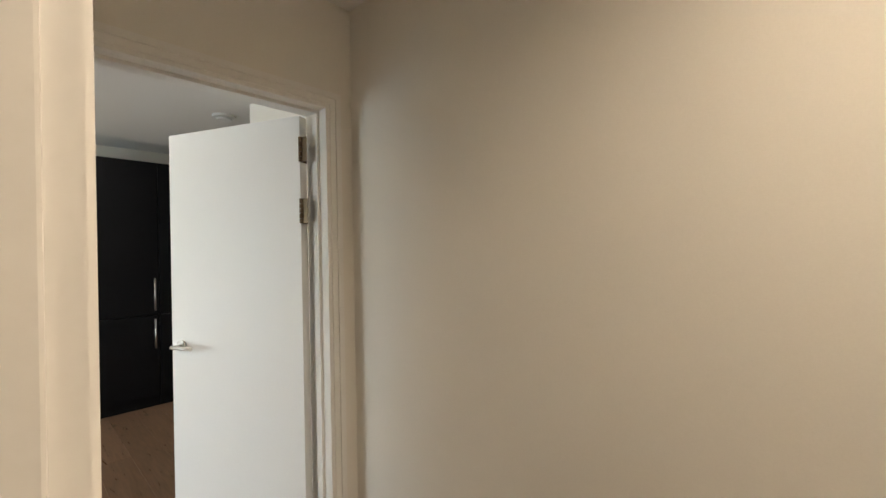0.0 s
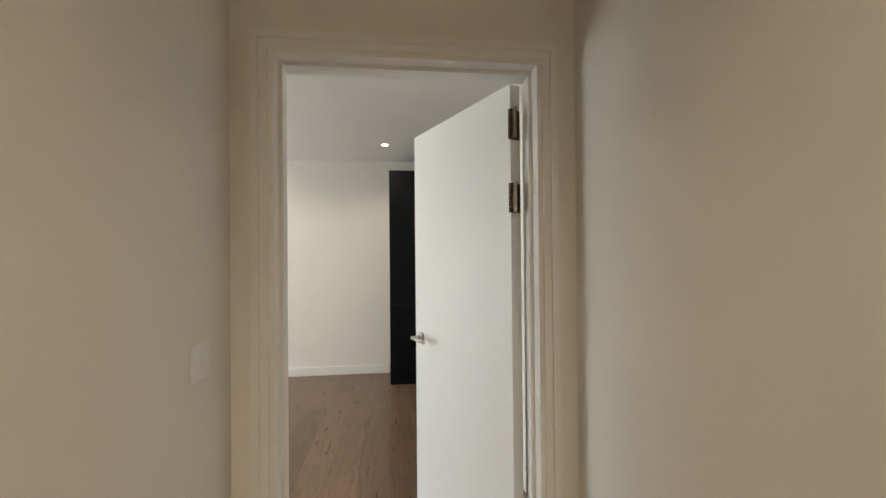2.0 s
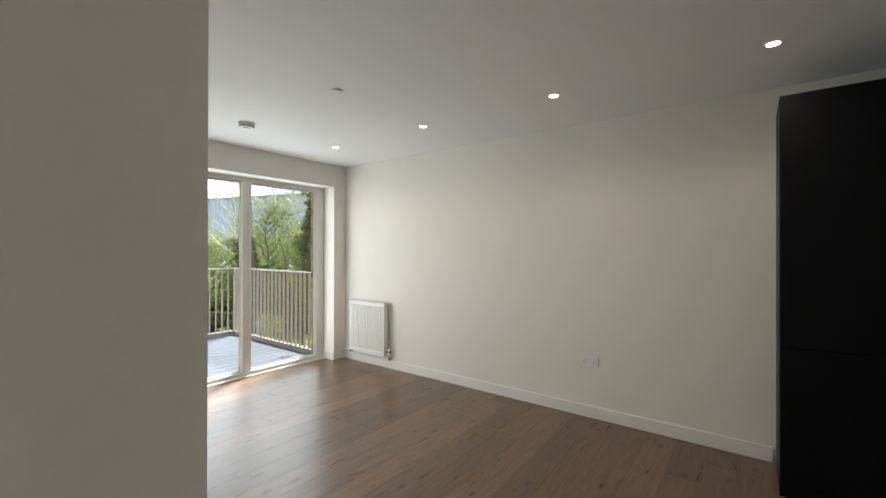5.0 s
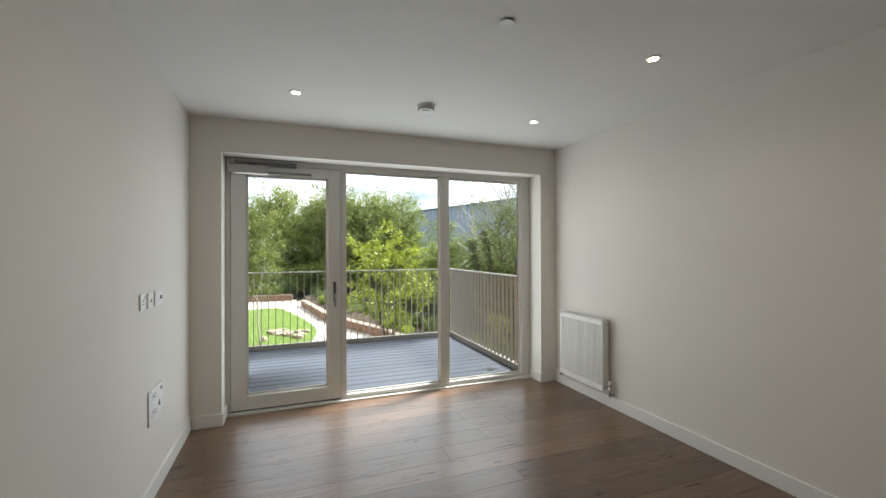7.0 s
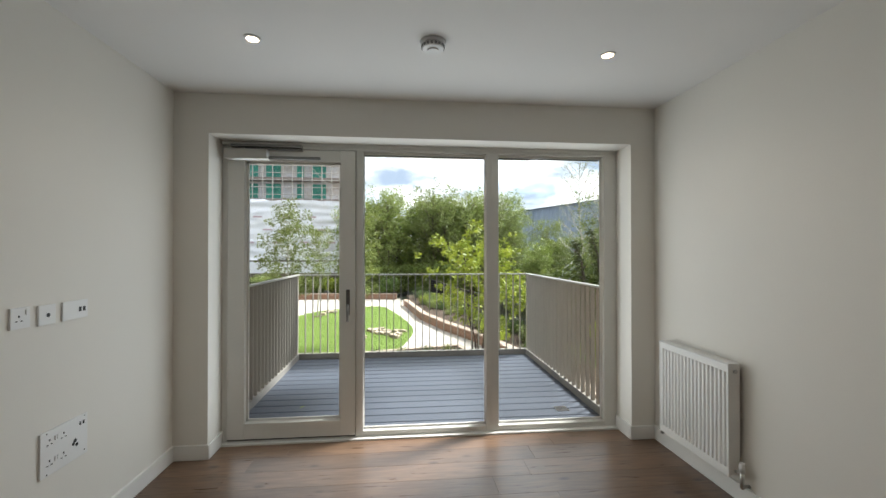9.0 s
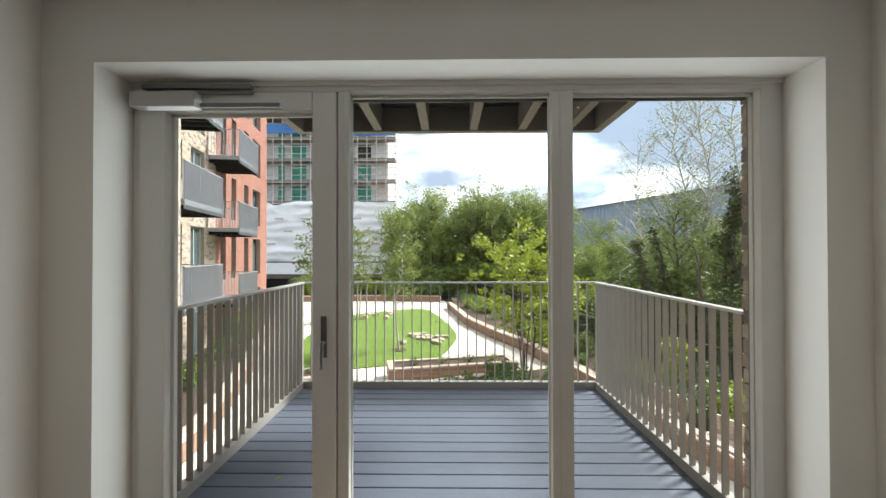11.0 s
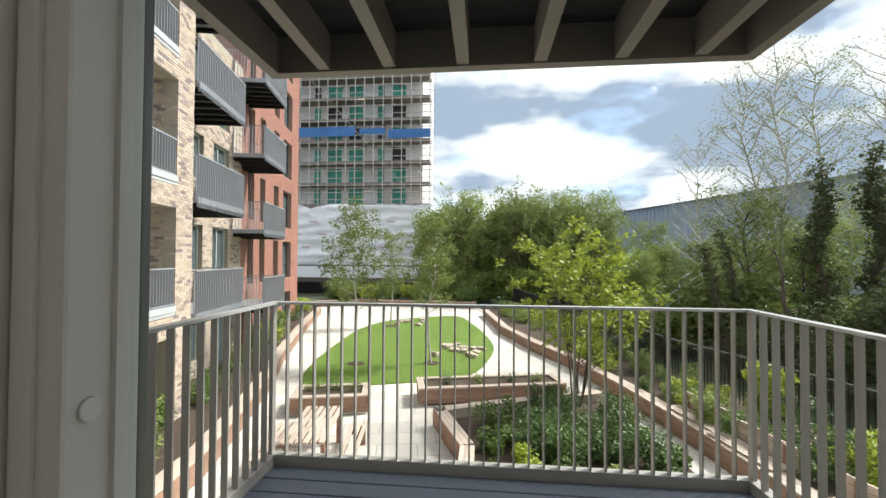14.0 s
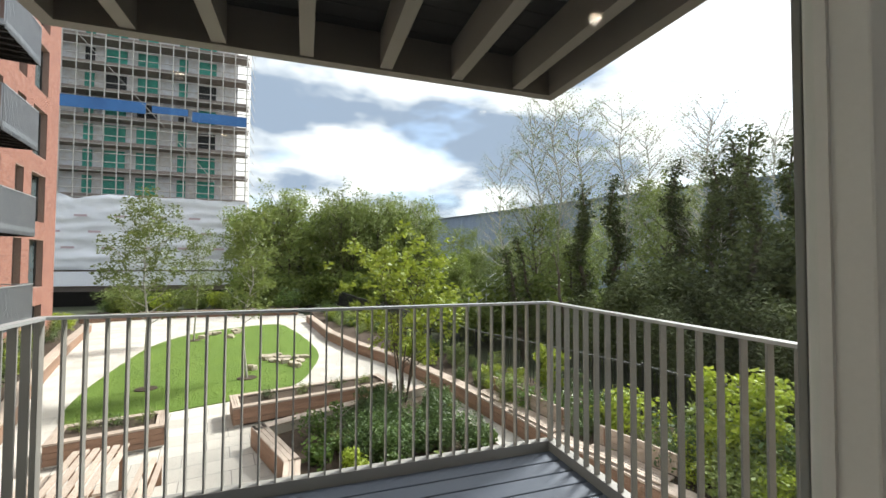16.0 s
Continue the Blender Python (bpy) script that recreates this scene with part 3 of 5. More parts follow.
alarm = ceiling_disc("smoke_alarm", 1.694, -0.822, "round white smoke alarm on the ceiling", "smoke alarm", [("base", 0, -0.016, 0.068, 0.068), ("body", -0.0165, -0.04, 0.06, 0.054), ("cap", -0.0405, -0.047, 0.03, 0.026)])
bm = bmesh.new()
for k in range(18):
    a = 2 * math.pi * k / 18
    add_box(bm, 0.0565, 0.0605, -0.006, 0.006, -0.034, -0.022, Matrix.Rotation(a, 4, "Z"))
done("vent_slot", bm, surface("grey_slot", (0.3, 0.3, 0.3), rough=0.7, bump=0), alarm)
ceiling_disc("sprinkler_cover", 1.70, -2.02, "flat round white sprinkler cover on the ceiling", "sprinkler", [("stem", 0, -0.006, 0.022, 0.022), ("cover", -0.006, -0.010, 0.034, 0.034)])
ceiling_disc("ceiling_vent", 1.73, -5.16, "round white extract valve on the ceiling", "vent", [("ring", 0, -0.015, 0.085, 0.078), ("cone", -0.02, -0.034, 0.055, 0.05)])

# radiator on the east wall
RY0, RY1, RZ0, RZ1 = -0.80, -0.195, 0.15, 0.775
rad = empty("radiator", pose(RX, 0, 0), "white ribbed steel panel radiator on the wall", "radiator")
bm = bmesh.new()
ribs, prof = 18, []
for k in range(ribs):
    y0 = RY0 + 0.012 + (RY1 - RY0 - 0.024) * k / ribs
    w = (RY1 - RY0 - 0.024) / ribs
    prof += [(y0, -0.078), (y0 + w * 0.28, -0.078), (y0 + w * 0.42, -0.089), (y0 + w * 0.86, -0.089)]
prof.append((RY1 - 0.012, -0.078))
low = [bm.verts.new((x, y, RZ0 + 0.045)) for y, x in prof]
up = [bm.verts.new((x, y, RZ1 - 0.045)) for y, x in prof]
for k in range(len(prof) - 1):
    bm.faces.new((low[k], up[k], up[k + 1], low[k + 1]))
add_box(bm, -0.088, -0.07, RY0, RY1, RZ0, RZ0 + 0.045)
add_box(bm, -0.088, -0.07, RY0, RY1, RZ1 - 0.045, RZ1 - 0.004)
add_box(bm, -0.088, -0.07, RY0, RY0 + 0.012, RZ0 + 0.045, RZ1 - 0.045)
add_box(bm, -0.088, -0.07, RY1 - 0.012, RY1, RZ0 + 0.045, RZ1 - 0.045)
done("front_panel", bm, GLOSS, rad)
for y in (RY0 - 0.004, RY1 + 0.001):
    box("side_panel", -0.09, -0.02, y, y + 0.003, RZ0 + 0.01, RZ1, GLOSS, rad)
for y in (RY0 + 0.1, RY1 - 0.13):
    box("bracket", -0.02, 0, y, y + 0.03, 0.25, 0.68, GLOSS, rad)
boxes("top_grille", [(-0.09, -0.02, RY0 - 0.004, RY1 + 0.004, RZ1 + 0.001, RZ1 + 0.004)] + [(-0.068, -0.022, RY0 + 0.02 + k * 0.02, RY0 + 0.026 + k * 0.02, RZ1 + 0.0045, RZ1 + 0.0065) for k in range(28)], GLOSS, rad)
box("back_panel", -0.032, -0.02, RY0 + 0.01, RY1 - 0.01, RZ0 + 0.01, RZ1 - 0.03, GLOSS, rad)
for y, s in ((RY0, -1), (RY1, 1)):
    bm = bmesh.new()
    add_tube(bm, (-0.045, y - s * 0.01, RZ0 + 0.03), (-0.045, y + s * 0.05, RZ0 + 0.03), 0.009, sides=10)
    add_tube(bm, (-0.045, y + s * 0.045, RZ0 + 0.045), (-0.045, y + s * 0.045, RZ0 - 0.045), 0.011, sides=12)
    add_tube(bm, (-0.045, y + s * 0.045, RZ0 - 0.035), (-0.001, y + s * 0.045, RZ0 - 0.035), 0.009, sides=10)
    done("valve", bm, STEEL, rad)
    bm = bmesh.new()
    add_tube(bm, (-0.045, y + s * 0.045, RZ0 + 0.046), (-0.045, y + s * 0.045, RZ0 + 0.095), 0.016, 0.014, sides=14)
    done("valve_cap", bm, PLASTIC, rad)
bm = bmesh.new()
add_tube(bm, (-0.05, RY0 - 0.005, RZ1 - 0.04), (-0.05, RY0 - 0.012, RZ1 - 0.04), 0.012, sides=12)
done("bleed_valve", bm, STEEL, rad)


def plate(name, m, w, h, label, category, dark=(), light=(), round_holes=()):
    """A wall plate in the local x-z plane that faces -y; slots and rockers as (x, z, width, height)."""
    ob = empty(name, m, label, category)
    box("faceplate", -w / 2, w / 2, -0.009, 0, -h / 2, h / 2, PLASTIC, ob, bevel=0.002)
    if dark:
        for x, z, a, b in dark:
            box("pin_hole", x - a / 2, x + a / 2, -0.0105, -0.009, z - b / 2, z + b / 2, DARK, ob)
    if light:
        for x, z, a, b in light:
            box("rocker", x - a / 2, x + a / 2, -0.0135, -0.009, z - b / 2, z + b / 2, PLASTIC, ob, bevel=0.001)
    for x, z, r in round_holes:
        bm = bmesh.new()
        add_tube(bm, (x, -0.009, z), (x, -0.0105, z), r, sides=14)
        done("pin_hole", bm, DARK, ob)
    return ob


def pins(x, z):
    return [(x, z + 0.011, 0.005, 0.009), (x - 0.011, z - 0.008, 0.008, 0.004), (x + 0.011, z - 0.008, 0.008, 0.004)]


WEST = lambda y, z: pose(0, y, z, 0, 0, 90)
plate("wall_socket", WEST(-1.115, 1.135), 0.086, 0.086, "white single switched socket on the wall", "socket", pins(-0.008, -0.004), [(0.026, 0.022, 0.012, 0.02)])
plate("aerial_outlet", WEST(-0.99, 1.13), 0.086, 0.086, "white single aerial outlet plate", "outlet", round_holes=[(0.004, -0.002, 0.009)])
plate("media_outlet", WEST(-0.835, 1.13), 0.146, 0.086, "white double data outlet plate", "outlet", [(0.025, 0.0, 0.014, 0.022), (0.05, 0.0, 0.014, 0.022)])
plate("media_plate", WEST(-0.89, 0.525), 0.262, 0.194, "large white media plate with sockets and data outlets", "outlet plate",
      pins(-0.085, 0.045) + pins(-0.01, 0.045) + pins(-0.085, -0.045) + pins(-0.01, -0.045) + [(0.085, 0.06, 0.01, 0.016), (0.105, 0.06, 0.01, 0.016)],
      [(-0.055, 0.055, 0.01, 0.02), (-0.042, 0.055, 0.01, 0.02), (-0.055, -0.035, 0.01, 0.02), (-0.042, -0.035, 0.01, 0.02)],
      [(0.045, -0.02, 0.008), (0.065, -0.03, 0.008), (0.055, -0.008, 0.009), (-0.1, 0.088, 0.003), (0.11, 0.088, 0.003), (-0.1, -0.088, 0.003), (0.11, -0.075, 0.003)])
plate("wall_socket", pose(RX, -3.161, 0.47, 0, 0, -90), 0.146, 0.086, "white double switched socket low on the wall", "socket", pins(-0.04, -0.004) + pins(0.04, -0.004), [(-0.02, 0.024, 0.012, 0.02), (0.02, 0.024, 0.012, 0.02)])
plate("light_switch", pose(-0.335, HN, 1.14), 0.086, 0.09, "white single light switch on the hall wall", "light switch", (), [(0, 0, 0.012, 0.026)])

# black tall kitchen units
kitchen_x, ky = 2.955, -4.385
for k in range(3):
    unit = empty("tall_cabinet", pose(kitchen_x, ky - 0.6 * k, 0), "black matt full-height kitchen cabinet with steel handles", "cabinet", "tall kitchen cabinets")
    box("body", 0.02, RX - kitchen_x - 0.002, -0.597, 0.0, 0.0, 2.29, BLACK_UNIT, unit, bevel=0.002)
    box("door", 0.0, 0.0195, -0.596, -0.002, 0.86, 2.288, BLACK_UNIT, unit, bevel=0.002)
    box("lower_door", 0.0, 0.0195, -0.596, -0.002, 0.1, 0.855, BLACK_UNIT, unit, bevel=0.002)
    for z0, z1 in ((0.9, 1.2), (0.55, 0.82)):
        bm = bmesh.new()
        add_tube(bm, (-0.03, -0.56, z0), (-0.03, -0.56, z1), 0.008, sides=10)
        for z in (z0 + 0.03, z1 - 0.03):
            add_tube(bm, (-0.03, -0.56, z), (0.002, -0.56, z), 0.005, sides=8)
        tagged(done("handle", bm, STEEL, unit), "brushed steel bar handle")

# ---- balcony ----
BX0, BX1, BY0, BY1 = 0.18, 3.24, 0.46, 2.58
outer = structure(boxes("wall_outside", [(-0.6, 0.19, 0.335, 0.44, -3.0, CEIL + 0.6), (3.235, 4.2, 0.335, 0.44, -3.0, CEIL + 0.6), (0.19, 3.235, 0.335, 0.44, OZ + 0.02, CEIL + 0.6), (0.19, 3.235, 0.335, 0.44, -3.0, -0.16)], MORTAR), "buff brick outer wall beside the balcony")
deck = empty("balcony", pose(0, 0, 0), "balcony with grey composite deck and taupe metal edge", "balcony", kind="structure")
boxes("deck_frame", [(BX0 - 0.04, BX1 + 0.04, 0.442, BY1 + 0.05, -0.2, -0.04)], RAIL, deck)
boxes("edge_upstand", [(BX0 - 0.05, BX1 + 0.05, BY1 - 0.001, BY1 + 0.06, -0.22, 0.07), (BX0 - 0.05, BX0 + 0.018, 0.442, BY1 - 0.001, -0.22, 0.07), (BX1 - 0.018, BX1 + 0.05, 0.442, BY1 - 0.001, -0.22, 0.07)], RAIL, deck, bevel=0.004)
nb, bw = 15, (BY1 - 0.345) / 15
bm = bmesh.new()
add_box(bm, BX0, BX1, 0, bw - 0.011, -0.035, 0.0)
bmesh.ops.bevel(bm, geom=[e for e in bm.edges if e.verts[0].co.z > -0.001 and e.verts[1].co.z > -0.001], offset=0.003, segments=1, affect="EDGES")
me = done("deck_board", bm, DECK, deck).data
bpy.data.objects["deck_board"].location = (0, 0.345, 0)
for k in range(1, nb):
    b = new("deck_board", me)
    b.parent, b.location = deck, (0, 0.345 + k * bw, 0)

rail = empty("balcony_railing", pose(0, 0, 0), "taupe metal balcony railing of flat upright bars", "railing")
RT = 1.105
bm = bmesh.new()
add_box(bm, BX0 - 0.03, BX1 + 0.03, BY1 - 0.005, BY1 + 0.05, RT - 0.014, RT + 0.002)
add_box(bm, BX0 - 0.03, BX0 + 0.025, 0.442, BY1 - 0.005, RT - 0.014, RT + 0.002)
add_box(bm, BX1 - 0.025, BX1 + 0.03, 0.442, BY1 - 0.005, RT - 0.014, RT + 0.002)
tagged(done("handrail", bm, surface("pale_handrail", (0.55, 0.54, 0.53), (0.5, 0.49, 0.48), 0.3, 0.3, scale=4, grain=180, bump=0.02), rail), "pale satin metal handrail")
bm = bmesh.new()
add_box(bm, -0.005, 0.005, -0.019, 0.019, 0.0, RT - 0.015)
bar = done("bar", bm, RAIL, rail)
bar.location = (BX0 + 0.09, BY1 + 0.024, 0.0)
for k in range(1, 31):
    b = new("bar", bar.data)
    b.parent, b.location = rail, (BX0 + 0.09 + k * (BX1 - BX0 - 0.18) / 30, BY1 + 0.024, 0.0)
for x in (BX0 - 0.004, BX1 + 0.004):
    for k in range(20):
        b = new("bar", bar.data)
        b.parent = rail
        b.matrix_basis = pose(x, 0.52 + k * (BY1 - 0.52 - 0.05) / 19.5, 0, 0, 0, 90)
for x in (BX0 - 0.028, BX1 + 0.002):
    box("post", x, x + 0.026, BY1, BY1 + 0.045, 0.0, RT - 0.015, RAIL, rail)

# balcony overhead
over = empty("upper_balcony", pose(0, 0, 0), "underside of the balcony above with taupe joists", "balcony", kind="structure")
UX0, UX1, UZ = 0.12, 3.30, 2.675
boxes("edge_beam", [(UX0, UX1, BY1 - 0.02, BY1 + 0.06, UZ, UZ + 0.3), (UX0, UX0 + 0.08, 0.442, BY1 - 0.02, UZ, UZ + 0.3), (UX1 - 0.08, UX1, 0.442, BY1 - 0.02, UZ, UZ + 0.3)], JOIST, over)
boxes("joist", [(x - 0.04, x + 0.04, 0.442, BY1 - 0.02, UZ + 0.012, UZ + 0.25) for x in (0.53, 0.98, 1.47, 1.97, 2.47, 2.95)], JOIST, over)
boxes("cross_member", [(UX0 + 0.08, UX1 - 0.08, y, y + 0.06, UZ + 0.09, UZ + 0.24) for y in (0.95,)], JOIST, over)
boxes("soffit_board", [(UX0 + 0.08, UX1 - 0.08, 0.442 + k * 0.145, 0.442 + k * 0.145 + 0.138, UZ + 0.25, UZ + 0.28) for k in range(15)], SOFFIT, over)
bm = bmesh.new()
add_tube(bm, (1.72, 1.9, UZ + 0.13), (1.72, 1.9, UZ + 0.25), 0.008, sides=8)
tagged(done("drip_rod", bm, PLASTIC, over), "short white drip rod")
boxes("upper_upstand", [(UX0, UX1, BY1 + 0.0, BY1 + 0.06, UZ + 0.3, UZ + 0.42)], RAIL, over)

# floor drain and a fallen leaf on the deck
drain = empty("floor_drain", pose(2.95, 0.62, 0.0), "small square steel drain on the deck", "drain")
boxes("grate", [(-0.05, 0.05, -0.05 + k * 0.02, -0.042 + k * 0.02, 0.0, 0.004) for k in range(6)] + [(-0.055, -0.05, -0.055, 0.06, 0, 0.005), (0.05, 0.055, -0.055, 0.06, 0, 0.005)], STEEL, drain)
bm = bmesh.new()
for a, b, c in ((0, 0, 0.004), (0.02, 0.012, 0.012), (0.05, 0.0, 0.02), (0.02, -0.014, 0.012)):
    bm.verts.new((a, b, c))
bm.verts.ensure_lookup_table()
bm.faces.new(bm.verts)
tagged(done("fallen_leaf", bm, LEAF_LIME, m=pose(0.62, 0.85, 0.0, 0, 0, 30)), "small yellow-green leaf fallen on the deck", "leaf")

# ---- garden ground ----
GZ = -2.85
structure(box("ground", -900, 900, -40, 1500, GZ - 0.5, GZ - 0.12, ROUGH_GROUND), "rough dark ground reaching to the horizon")
GARDEN = [(-5.0, 3.0), (8.2, 3.0), (8.2, 10.0), (5.9, 17.2), (2.4, 29.0), (1.2, 35.0), (-13.0, 35.0), (-11.2, 30.0), (-6.6, 15.0), (-4.4, 8.0)]


def slab_of(name, outline, z0, z1, mat, parent=None):
    bm = bmesh.new()
    f = bm.faces.new([bm.verts.new((x, y, z0)) for x, y in outline])
    top = bmesh.ops.extrude_face_region(bm, geom=[f])
    for v in [g for g in top["geom"] if isinstance(g, bmesh.types.BMVert)]:
        v.co.z = z1
    bmesh.ops.recalc_face_normals(bm, faces=bm.faces[:])
    return done(name, bm, mat, parent)


def inside(x, y, poly):
    hit, j = False, len(poly) - 1
    for i in range(len(poly)):
        (xi, yi), (xj, yj) = poly[i], poly[j]
        if (yi > y) != (yj > y) and x < (xj - xi) * (y - yi) / (yj - yi) + xi:
            hit = not hit
        j = i
    return hit


pavement = structure(slab_of("pavement", GARDEN, GZ - 0.115, GZ - 0.012, JOINT), "pale sandstone paving in the garden")


def smooth_outline(points, steps=8):
    out = []
    n = len(points)
    for i in range(n):
        p0, p1, p2, p3 = (Vector(points[(i + k - 1) % n]) for k in range(4))
        for s in range(steps):
            t = s / steps
            out.append(tuple(0.5 * (2 * p1 + (p2 - p0) * t + (2 * p0 - 5 * p1 + 4 * p2 - p3) * t * t + (3 * p1 - p0 - 3 * p2 + p3) * t ** 3)))
    return out


LAWN = smooth_outline([(-4.2, 12.9), (-5.1, 15.5), (-5.5, 19.9), (-5.5, 24.0), (-4.2, 27.2), (-0.6, 29.3), (0.7, 27.0), (2.05, 20.5), (1.8, 16.9), (0.9, 14.6), (-1.7, 13.4)])
lawn = structure(slab_of("lawn", LAWN, GZ - 0.01, GZ + 0.02, GRASS), "mown green oval lawn")
rng = random.Random(11)


def blades(name, count, spot, height, width, mat, parent=None, lean=0.4):
    vs, fs = [], []
    while len(fs) < count:
        x, y, z = spot()
        a, h = rng.uniform(0, 6.28), height * rng.uniform(0.5, 1.2)
        dx, dy = math.cos(a) * width, math.sin(a) * width
        lx, ly = rng.uniform(-lean, lean) * h, rng.uniform(-lean, lean) * h
        k = len(vs)
        vs += [(x - dx, y - dy, z), (x + dx, y + dy, z), (x + lx, y + ly, z + h)]
        fs.append((k, k + 1, k + 2))
    me = bpy.data.meshes.new(name)
    me.from_pydata(vs, [], fs)
    me.materials.append(mat)
    ob = new(name, me)
    if parent is not None:
        ob.parent = parent
    return ob


def lawn_spot():
    while True:
        x, y = rng.uniform(-5.7, 2.2), 12.6 + 17 * rng.random() ** 1.6
        if inside(x, y, LAWN):
            return x, y, GZ + 0.018


tagged(blades("grass", 45000, lawn_spot, 0.032, 0.006, BLADE, lawn), "short mown grass", kind="stuff")


# ---- foliage helpers ----
def leaves(name, clumps, count, size, mat, parent=None, seed=1, droop=0.0, slim=0.5):
    """Small four-cornered leaves gathered round (x, y, z, radius) clumps."""
    g = np.random.default_rng(seed)
    c = np.array(clumps, float)
    w = c[:, 3] ** 2
    pick = g.choice(len(c), count, p=w / w.sum())
    v = g.normal(size=(count, 3))
    v /= np.linalg.norm(v, axis=1)[:, None]
    pos = c[pick, :3] + v * (c[pick, 3] * g.random(count) ** 0.45)[:, None] * np.array([1, 1, 0.85])
    a = g.normal(size=(count, 3))
    a[:, 2] = a[:, 2] * 0.5 - droop
    a /= np.linalg.norm(a, axis=1)[:, None]
    b = np.cross(a, g.normal(size=(count, 3)))
    b /= np.linalg.norm(b, axis=1)[:, None]
    s = (size * g.uniform(0.6, 1.3, count))[:, None]
    quad = np.stack([pos - a * s, pos + b * s * slim - a * s * 0.1, pos + a * s, pos - b * s * slim - a * s * 0.1], 1).reshape(-1, 3)
    me = bpy.data.meshes.new(name)
    me.from_pydata(quad.tolist(), [], np.arange(count * 4).reshape(-1, 4).tolist())
    me.materials.append(mat)
    ob = new(name, me)
    if parent is not None:
        ob.parent = parent
    return ob


def limbs(bm, base, top, r, count, spread, r2, seed, low=0.35, rise=0.6, twigs=0):
    """A bent trunk with side limbs; returns the limbs' ends."""
    g = random.Random(seed)
    base, top = Vector(base), Vector(top)
    pts = [base.lerp(top, k / 5) + Vector((g.uniform(-1, 1), g.uniform(-1, 1), 0)) * (0.03 * (top - base).length * (0 < k < 5)) for k in range(6)]
    for k in range(5):
        add_tube(bm, pts[k], pts[k + 1], r * (1 - k / 5.6), r * (1 - (k + 1) / 5.6), 7, False)
    ends = [pts[5]]
    for i in range(count):
        f = low + (0.97 - low) * (i + g.random()) / count
        k = min(int(f * 5), 4)
        p = pts[k].lerp(pts[k + 1], f * 5 - k)
        a = i * 2.4 + g.uniform(-0.4, 0.4)
        ln = spread * (1.15 - f * 0.6) * g.uniform(0.7, 1.15)
        mid = p + Vector((math.cos(a) * ln * 0.5, math.sin(a) * ln * 0.5, ln * rise * 0.35))
        q = p + Vector((math.cos(a) * ln, math.sin(a) * ln, ln * rise * g.uniform(0.6, 1.2)))
        add_tube(bm, p, mid, r2, r2 * 0.6, 5, False)
        add_tube(bm, mid, q, r2 * 0.6, r2 * 0.2, 5, False)
        ends += [mid, q]
        for w in range(twigs):
            a2, l2 = a + g.uniform(-0.9, 0.9), ln * g.uniform(0.35, 0.6)
            s0 = mid.lerp(q, g.uniform(0, 0.9))
            e2 = s0 + Vector((math.cos(a2) * l2, math.sin(a2) * l2, l2 * g.uniform(0.1, 1.1)))
            add_tube(bm, s0, e2, r2 * 0.3, r2 * 0.08, 3, False)
            ends.append(e2)
    return ends


def tree(name, m, label, height, spread, trunk_r, n_limbs, n_leaves, leaf, leaf_mat, bark, seed, low=0.3, clump=0.5, rise=0.6, stems=1, group="", droop=0.2, twigs=0):
    ob = empty(name, m, label, "tree", group)
    bm = bmesh.new()
    ends = []
    g = random.Random(seed)
    for s in range(stems):
        a = s * 6.28 / stems
        off = 0.12 if stems > 1 else 0
        top = (math.cos(a) * spread * 0.55 * (stems > 1), math.sin(a) * spread * 0.55 * (stems > 1), height * g.uniform(0.85, 1))
        ends += limbs(bm, (math.cos(a) * off, math.sin(a) * off, 0), top, trunk_r, n_limbs, spread, trunk_r * 0.35, seed + s, low, rise, twigs)
    done("trunk", bm, bark, ob)
    cl = [(*e, clump * g.uniform(0.5, 1.2)) for e in ends]
    cl += [(e.x + g.uniform(-1, 1) * clump, e.y + g.uniform(-1, 1) * clump, e.z + g.uniform(-0.8, 0.6) * clump, clump * g.uniform(0.3, 0.7)) for e in ends]
    tagged(leaves("foliage", cl, n_leaves, leaf, leaf_mat, ob, seed, droop), kind="stuff")
    return ob


def shrub(m, label, w, h, n, leaf, mat, seed, group="garden shrubs", slim=0.5):
    ob = empty("shrub", m, label, "shrub", group)
    g = random.Random(seed)
    bm = bmesh.new()
    cl = []
    for k in range(9):
        a, r = g.uniform(0, 6.28), g.uniform(0.1, 1) * w * 0.5
        q = (math.cos(a) * r, math.sin(a) * r, h * g.uniform(0.45, 0.9))
        add_tube(bm, (q[0] * 0.2, q[1] * 0.2, 0), q, 0.012, 0.004, 5, False)
        cl.append((*q, w * g.uniform(0.16, 0.3)))
        cl.append((q[0] * 0.8, q[1] * 0.8, q[2] * 0.45, w * 0.22))
    done("stem", bm, BARK, ob)
    tagged(leaves("foliage", cl, n, leaf, mat, ob, seed, 0.0, slim), kind="stuff")
    return ob


